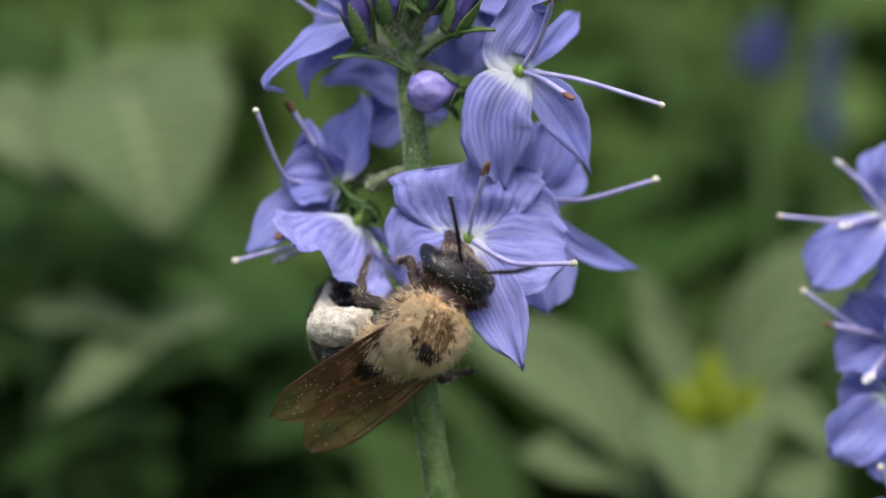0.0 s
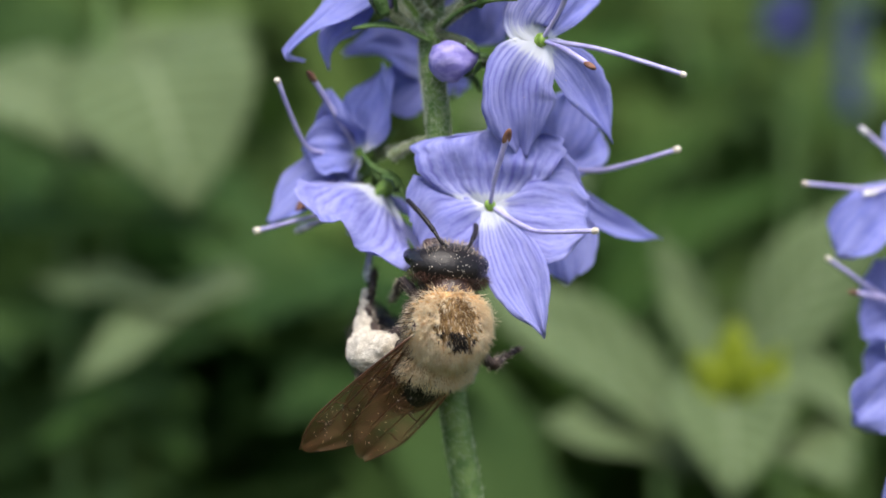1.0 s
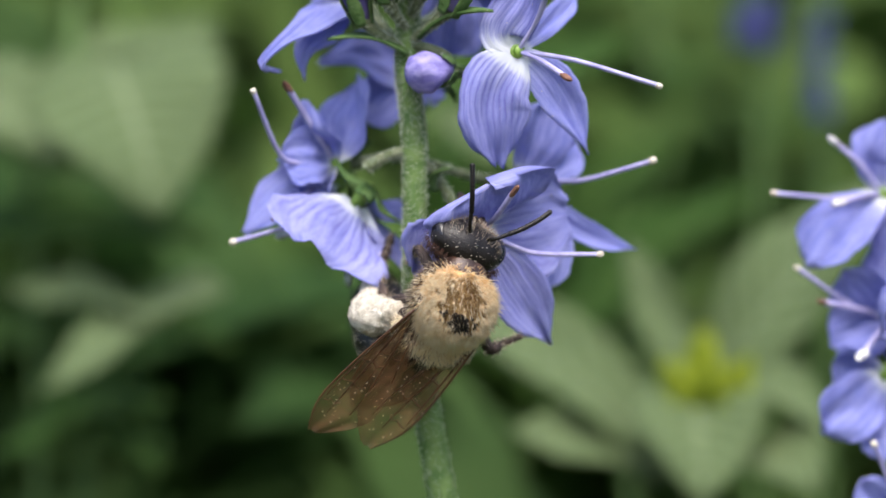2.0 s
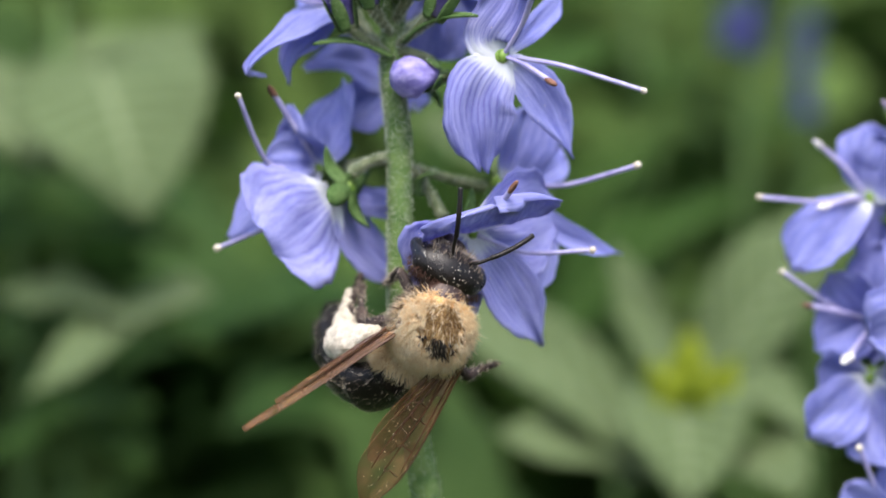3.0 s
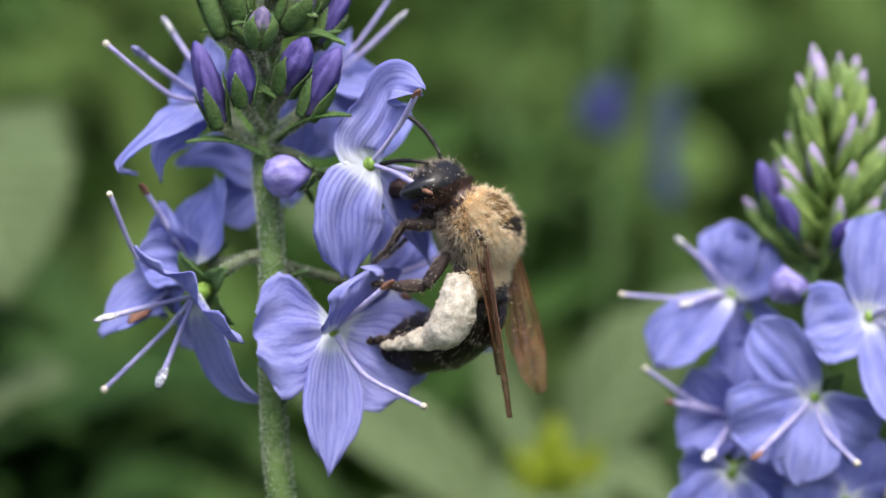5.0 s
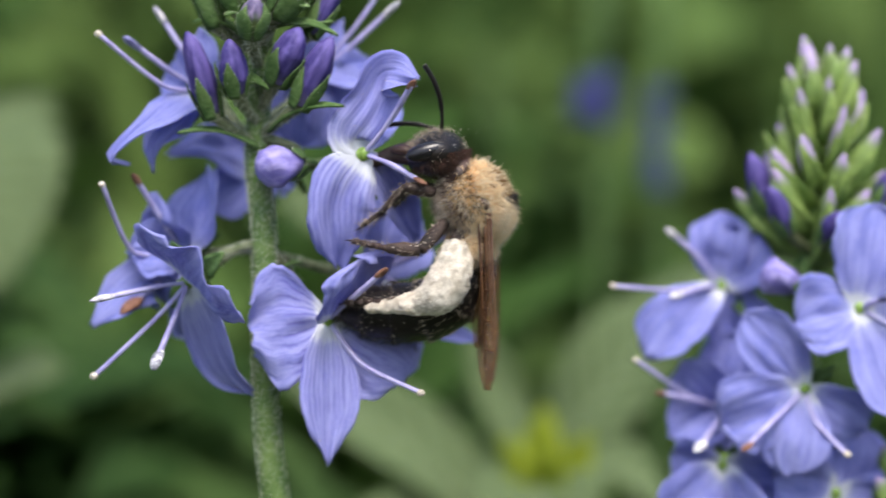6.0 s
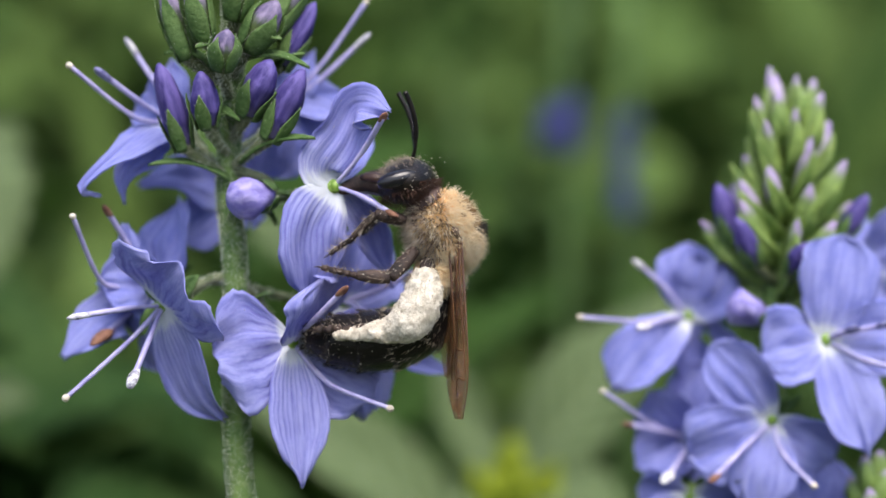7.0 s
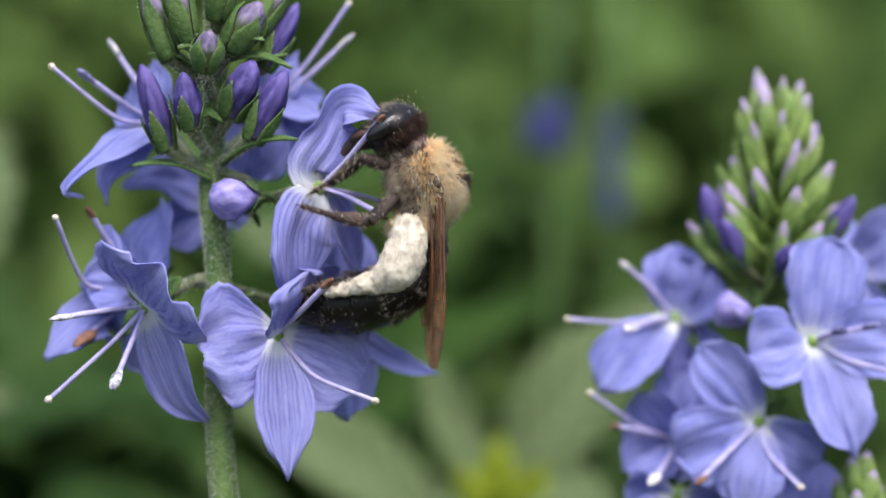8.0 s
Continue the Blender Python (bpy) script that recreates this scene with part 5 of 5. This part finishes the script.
legs = {}
for s, side in ((-1, "l"), (1, "r")):
    legs["front_" + side] = leg("front_leg", [(s * 1.1, 1.3, -1.6), (s * 1.7, 2.2, -2.9), (s * 1.3, 1.5, -4.6), (s * 1.0, 1.2, -6.0)], [0.34, 0.32, 0.2, 0.1], LEG)
    reach = [(-1.4, -0.3, -1.6), (-2.3, -1.2, -3.4), (-2.2, -0.4, -5.0), (-1.9, 0.7, -6.6)] if s < 0 else [(1.4, -0.3, -1.2), (3.2, -1.7, -0.7), (4.0, -1.3, -1.7), (5.4, -0.5, -2.4)]
    legs["mid_" + side] = leg("middle_leg", reach, [0.38, 0.4, 0.28, 0.1], LEG)
    legs["hind_" + side] = leg("hind_leg", [(s * 1.4, -1.0, -1.3), (s * 2.2, -2.8, -1.6), (s * 2.4, -4.0, -3.0), (s * 2.2, -3.1, -5.9), (s * 1.7, -2.2, -8.3)], [0.45, 0.5, 0.55, 0.4, 0.12], LEG,
        ([(s * 2.0, -1.5, -1.5), (s * 2.2, -2.3, -1.9), (s * 2.4, -3.1, -2.5), (s * 2.5, -3.7, -3.4), (s * 2.4, -3.65, -4.7), (s * 2.3, -3.25, -6.0), (s * 2.1, -2.9, -7.3)], [0.55, 1.0, 1.26, 1.2, 0.7, 0.42, 0.18]))

# loose pollen fallen on the petals that the bee has worked
for blossom in (low_flower, right_flower):
    open_petals = [c for c in blossom.children if c.name.startswith("petal")][:3]
    fallen = [rnd.choice(p.data.vertices).co.copy() for p in open_petals for _ in range(16)]
    grains(blossom, fallen, 0.028)
# ---- what moves ----
# seconds; sway of the spike on the plan sheet (across, down)
SWAY = ((0.0, -30, -4), (0.5, -34, -6), (1.0, -35, 1), (1.5, -27, 0), (1.7, -25, 1), (2.8, -23, 4), (3.0, -25, 4), (3.2, -26, 3), (3.5, -24, 0),
        (3.7, -10, -4), (4.0, -11, -12), (4.2, -15, -10), (4.5, -18, 1), (4.7, -14, 2), (5.8, -7, 2), (6.0, -7, 0), (6.5, 0, 0), (7.0, 0, 0), (7.5, -6, 0), (8.0, -7, -1))
# seconds; the bee's breast on the plan sheet and its depth in mm; the way it heads; the way its back looks
BEE = ((0.0, 398, 770, -4.8, (0.62, 0.0, 0.74), (0.38, -0.86, -0.34)),
       (0.5, 425, 822, -4.8, (0.78, -0.05, 0.55), (0.32, -0.88, -0.34)),
       (1.0, 396, 826, -4.8, (0.12, 0.1, 0.95), (0.42, -0.86, -0.10)),
       (1.5, 438, 788, -4.8, (0.25, 0.05, 0.93), (0.40, -0.88, -0.12)),
       (1.7, 456, 775, -4.8, (0.32, 0.05, 0.91), (0.38, -0.88, -0.15)),
       (2.8, 463, 763, -4.8, (0.28, 0.05, 0.92), (0.40, -0.88, -0.10)),
       (3.0, 448, 805, -4.8, (0.36, 0.05, 0.90), (0.42, -0.88, -0.10)),
       (3.2, 436, 782, -4.8, (0.32, 0.05, 0.92), (0.42, -0.88, -0.08)),
       (3.5, 545, 731, -4.8, (0.12, 0.08, 0.98), (0.70, -0.70, 0.06)),
       (3.7, 761, 567, -3.4, (-0.45, 0.05, 0.88), (0.82, -0.48, 0.35)),
       (4.0, 819, 560, -3.2, (-0.42, 0.0, 0.90), (0.92, -0.25, 0.35)),
       (4.2, 779, 478, -3.0, (-0.50, 0.0, 0.86), (0.88, -0.25, 0.40)),
       (4.5, 772, 463, -2.0, (-0.45, 0.0, 0.88), (0.90, -0.28, 0.38)),
       (4.7, 770, 459, -2.0, (-0.50, 0.0, 0.86), (0.84, -0.40, 0.36)),
       (5.8, 788, 417, -2.0, (-0.42, 0.0, 0.90), (0.92, -0.15, 0.36)),
       (6.0, 782, 415, -2.0, (-0.40, 0.0, 0.92), (0.93, -0.12, 0.34)),
       (6.5, 782, 415, -2.0, (-0.38, 0.0, 0.92), (0.94, -0.08, 0.34)),
       (7.0, 785, 410, -2.0, (-0.38, 0.0, 0.92), (0.94, -0.06, 0.34)),
       (7.5, 787, 401, -2.0, (-0.42, 0.0, 0.90), (0.93, -0.10, 0.36)),
       (8.0, 778, 317, -2.0, (-0.30, 0.0, 0.95), (0.95, -0.08, 0.28)))
# seconds; spread, lift and roll of each wing in degrees, left then right
WINGS = ((0.0, (2, 26, 0), (-5, 22, 0)), (0.5, (8, 24, 0), (-3, 22, 0)), (1.0, (-20, 40, 0), (-24, 36, 0)), (1.5, (-6, 36, 0), (-16, 32, 0)), (1.7, (-6, 34, 0), (-16, 30, 0)), (2.3, (-20, 20, 0), (-10, 20, 0)),
         (2.8, (-26, 6, 30), (0, 6, 10)), (3.0, (-34, 8, 70), (-8, 8, 20)), (3.2, (-38, 8, 70), (6, 8, 70)),
         (3.5, (-25, 5, 70), (14, 5, 20)), (3.6, (-36, -40, 40), (36, -40, -20)),
         *((109 / 30 + k / 15, (-50, (-86, -4)[k % 2], 20), (50, (-86, -4)[k % 2], -20)) for k in range(10)),
         (4.3, (-20, -30, 14), (20, -30, -10)), (4.4, (-6, 14, 20), (6, 14, -10)), (4.7, (-4, 20, 22), (8, 19, -10)), (6.0, (-2, 22, 22), (0, 24, -8)), (8.0, (-2, 18, 22), (0, 20, -8)))


def pivoted(ob, base, rows):
    """Key a flower by turns about the end of its stalk, in its spike's space: seconds, a turn, and a shift on the plan."""
    rest = ob.matrix_basis.copy()
    hold = main.matrix_world.inverted() @ base
    keys = []
    for t, turn, shift in rows:
        step = Matrix.Translation(hold + Vector((shift[0], shift[2], -shift[1])) * SHEET) @ turn.to_4x4() @ Matrix.Translation(-hold)
        keys.append((t, step @ rest))
    walk(ob, keys)


# seconds; head: nod and turn; abdomen: swing aside and curl; hind legs: swing, in degrees
BODY = ((0.0, 4, 12, 6, 6, 8), (0.5, 8, 0, 8, 8, 18), (1.0, 6, 4, 8, 20, 42), (1.7, 22, -4, 8, 18, 40), (2.8, 16, -4, 12, 10, 30), (3.2, 14, -4, 16, 4, 22), (3.5, 12, 0, 20, -4, 6), (3.7, 0, 0, 0, 4, 0),
        (4.2, 0, 0, 0, 0, 0), (5.8, 0, 0, 0, 0, 0), (7.0, 0, 0, 0, 0, 0), (7.5, -4, 0, 0, -4, -2), (8.0, -26, 0, 0, -14, -12))
# seconds; each antenna: lift and spread in degrees, left then right
FEELERS = ((0.0, (0, 25), (-10, -55)), (0.5, (10, 5), (-10, -75)), (1.0, (-40, 20), (-50, -35)), (1.5, (-20, 15), (-20, -40)), (2.8, (0, 10), (0, -10)), (3.2, (0, 5), (0, -40)), (3.5, (10, -10), (0, -10)),
           (4.2, (-20, 10), (-50, 0)), (4.5, (10, 0), (-70, 0)), (4.7, (-60, 0), (-20, 0)), (5.8, (-60, 10), (-10, 0)), (6.0, (14, 0), (-60, 0)), (6.5, (0, 0), (-10, 0)), (7.0, (20, 0), (12, 10)), (7.5, (-4, 0), (-18, 0)), (8.0, (-100, 0), (-60, 0)))


low_way = basis((0.30, -0.93, 0.12), (0.0, 0.1, 1)).inverted() @ (spot(560, 474, -1) - spot(518, 606, -1)).normalized()


def motions():
    walk(main, [(t, Matrix.Translation(FOOT + Vector((0, 0, -y * SHEET))) @ pose(0, 0, 0, 0, math.degrees(x * SHEET / EYE_UP), 0)) for t, x, y in SWAY])
    walk(bee, [(t, Matrix.Translation(spot(x, y, d)) @ basis(f, b).to_4x4()) for t, x, y, d, f, b in BEE])
    for ob, k, s in ((wing_l, 1, 1), (wing_r, 2, 1)):
        at = ob.matrix_basis.translation.copy()
        walk(ob, [(row[0], Matrix.Translation(at) @ pose(0, 0, 0, row[k][1], 0, 0) @ pose(0, 0, 0, 0, 0, row[k][0]) @ pose(0, 0, 0, 0, row[k][2], 0)) for row in WINGS])
    walk(head, [(t, HEAD @ pose(0, 0, 0, nod, 0, turn)) for t, nod, turn, *_ in BODY])
    waist = Matrix.Translation(mm(0, -1.7, -0.7))
    walk(abdomen, [(t, waist @ pose(0, 0, 0, 0, aside, 0) @ pose(0, 0, 0, curl, 0, 0) @ waist.inverted()) for t, _, _, aside, curl, _ in BODY])
    for s, side, k in ((-1, "l", 1), (1, "r", 2)):
        rest = legs["hind_" + side].matrix_basis.copy()
        walk(legs["hind_" + side], [(t, rest @ pose(0, 0, 0, swing, 0, 0)) for t, *_, swing in BODY])
        feeler = antenna_l if s < 0 else antenna_r
        rest_f = feeler.matrix_basis.copy()
        walk(feeler, [(row[0], rest_f @ pose(0, 0, 0, 0, 0, row[k][1]) @ pose(0, 0, 0, row[k][0], 0, 0)) for row in FEELERS])
    fold = [c for c in low_flower.children if c.name.startswith("petal")][3]
    over = low_way.cross(Vector((0, 1, 0)))
    bent = lambda tip, turn: Matrix.Rotation(radians(tip), 4, over) @ Matrix.Rotation(radians(turn), 4, low_way)
    walk(fold, [(t, bent(*a)) for t, a in ((0.0, (0, 0)), (1.2, (0, 0)), (1.7, (16, 10)), (2.8, (44, -6)), (3.2, (52, -6)), (3.5, (56, 16)), (3.7, (36, 44)), (3.9, (22, 58)), (8.0, (22, 58)))])
    for ob in [c for c in back_flower.children if c.name.split(".")[0] in ("style", "stigma")]:
        walk(ob, [(t, pose(0, 0, 0, 0, bend, 0)) for t, bend in ((0.0, 0), (3.6, 0), (4.1, 34), (8.0, 34))])
    r = lambda x, y, z: pose(0, 0, 0, x, y, z).to_3x3()
    still = r(0, 0, 0)
    low_up = r(-5, 0, 0) @ r(0, -20, 0) @ r(0, 0, -10)
    pivoted(low_flower, spot(500, 600, 0.8), [(0.0, low_up, (0, 14, 0)), (1.0, low_up, (0, 10, 0)), (1.5, r(30, -20, -6), (0, 8, 0)), (2.8, r(24, -28, 6), (6, 8, 0)), (3.2, r(34, -28, 8), (8, 14, 0)), (3.5, r(66, -14, -6), (4, 34, 0)), (3.6, r(62, -4, -16), (-4, 44, 0)),
            (3.7, r(26, 10, -30), (-20, 68, 0)), (3.8, r(4, 12, -30), (-16, 72, 0)), (4.0, r(0, 16, -16), (2, 66, 0)), (4.2, r(0, 13, -8), (14, 44, 0)), (4.5, r(0, 6, 0), (12, 38, 0)), (4.7, r(0, 6, 0), (6, 20, 0)), (5.8, r(0, 4, 0), (14, 16, 0)),
            (6.0, r(0, 4, 0), (12, 16, 0)), (6.5, r(0, 2, 0), (3, 12, 0)), (7.0, still, (0, 0, 0)), (7.5, still, (3, -5, 0)), (8.0, still, (4, -15, 0))])
    # the bee's weight nods this flower about one slanting axis, till its back shows
    nodded = lambda angle: Matrix.Rotation(radians(angle), 3, Vector((0.76, -0.05, -0.64)).normalized())
    hold = spot(335, 508, 0.5)
    left_rows = [(0.0, r(0, -6, 0) @ nodded(62), (16, 22, 0)), (1.5, r(0, -6, 0) @ nodded(64), (16, 22, 0)), (2.7, r(0, 4, 0) @ nodded(90), (6, 28, 0)), (3.0, r(0, 16, 0) @ nodded(94), (4, 26, -40)), (3.3, r(0, 22, 0) @ nodded(102), (0, 30, -50)),
                 (3.5, r(0, 24, 0) @ nodded(104), (0, 32, -50)), (3.6, r(0, 14, 0) @ nodded(98), (0, 24, -40)), (3.7, nodded(74), (-4, 22, -20)), (3.8, nodded(50), (-8, 30, 0)), (4.0, nodded(32), (-12, 36, 0)), (4.5, nodded(30), (-10, 20, 0)),
                 (4.7, nodded(26), (-8, 15, 0)), (6.0, nodded(10), (-6, 10, 0)), (7.0, nodded(2), (-4, 0, 0)), (8.0, nodded(2), (-4, 0, 0))]
    pivoted(left_flower, hold, left_rows)
    # its style keeps lying over to the left while the flower is turned
    rest_l = basis((-0.38, -0.86, -0.12), (0.1, 0, 1))
    centre, tip = spot(292, 540, -1), spot(122, 702, -3)
    lies = []
    for t, turn, shift in left_rows[:9]:
        moved = turn @ (centre - hold) + hold + Vector((shift[0], shift[2], -shift[1])) * SHEET
        swing = (turn @ (tip - centre)).rotation_difference(spot(112, 642, 1) - moved).to_matrix()
        own = turn @ rest_l
        lies.append((t, (own.inverted() @ swing @ own).to_4x4()))
    lies += [(4.0, lies[-1][1].lerp(Matrix(), 0.5)), (4.5, Matrix()), (8.0, Matrix())]
    for ob in [c for c in left_flower.children if c.name.split(".")[0] in ("style", "stigma")]:
        walk(ob, lies)
    pivoted(right_flower, spot(562, 320, -1), [(0.0, r(0, 0, -14), (18, -14, 0)), (3.4, r(0, 0, -14), (18, -14, 0)), (4.2, r(0, 0, -10), (0, -8, 0)), (4.7, r(0, 0, -4), (0, 0, 0)), (6.0, still, (0, 0, 0)), (7.0, still, (0, 0, 0)), (8.0, r(0, 0, 14), (-4, 0, 0))])


motions()
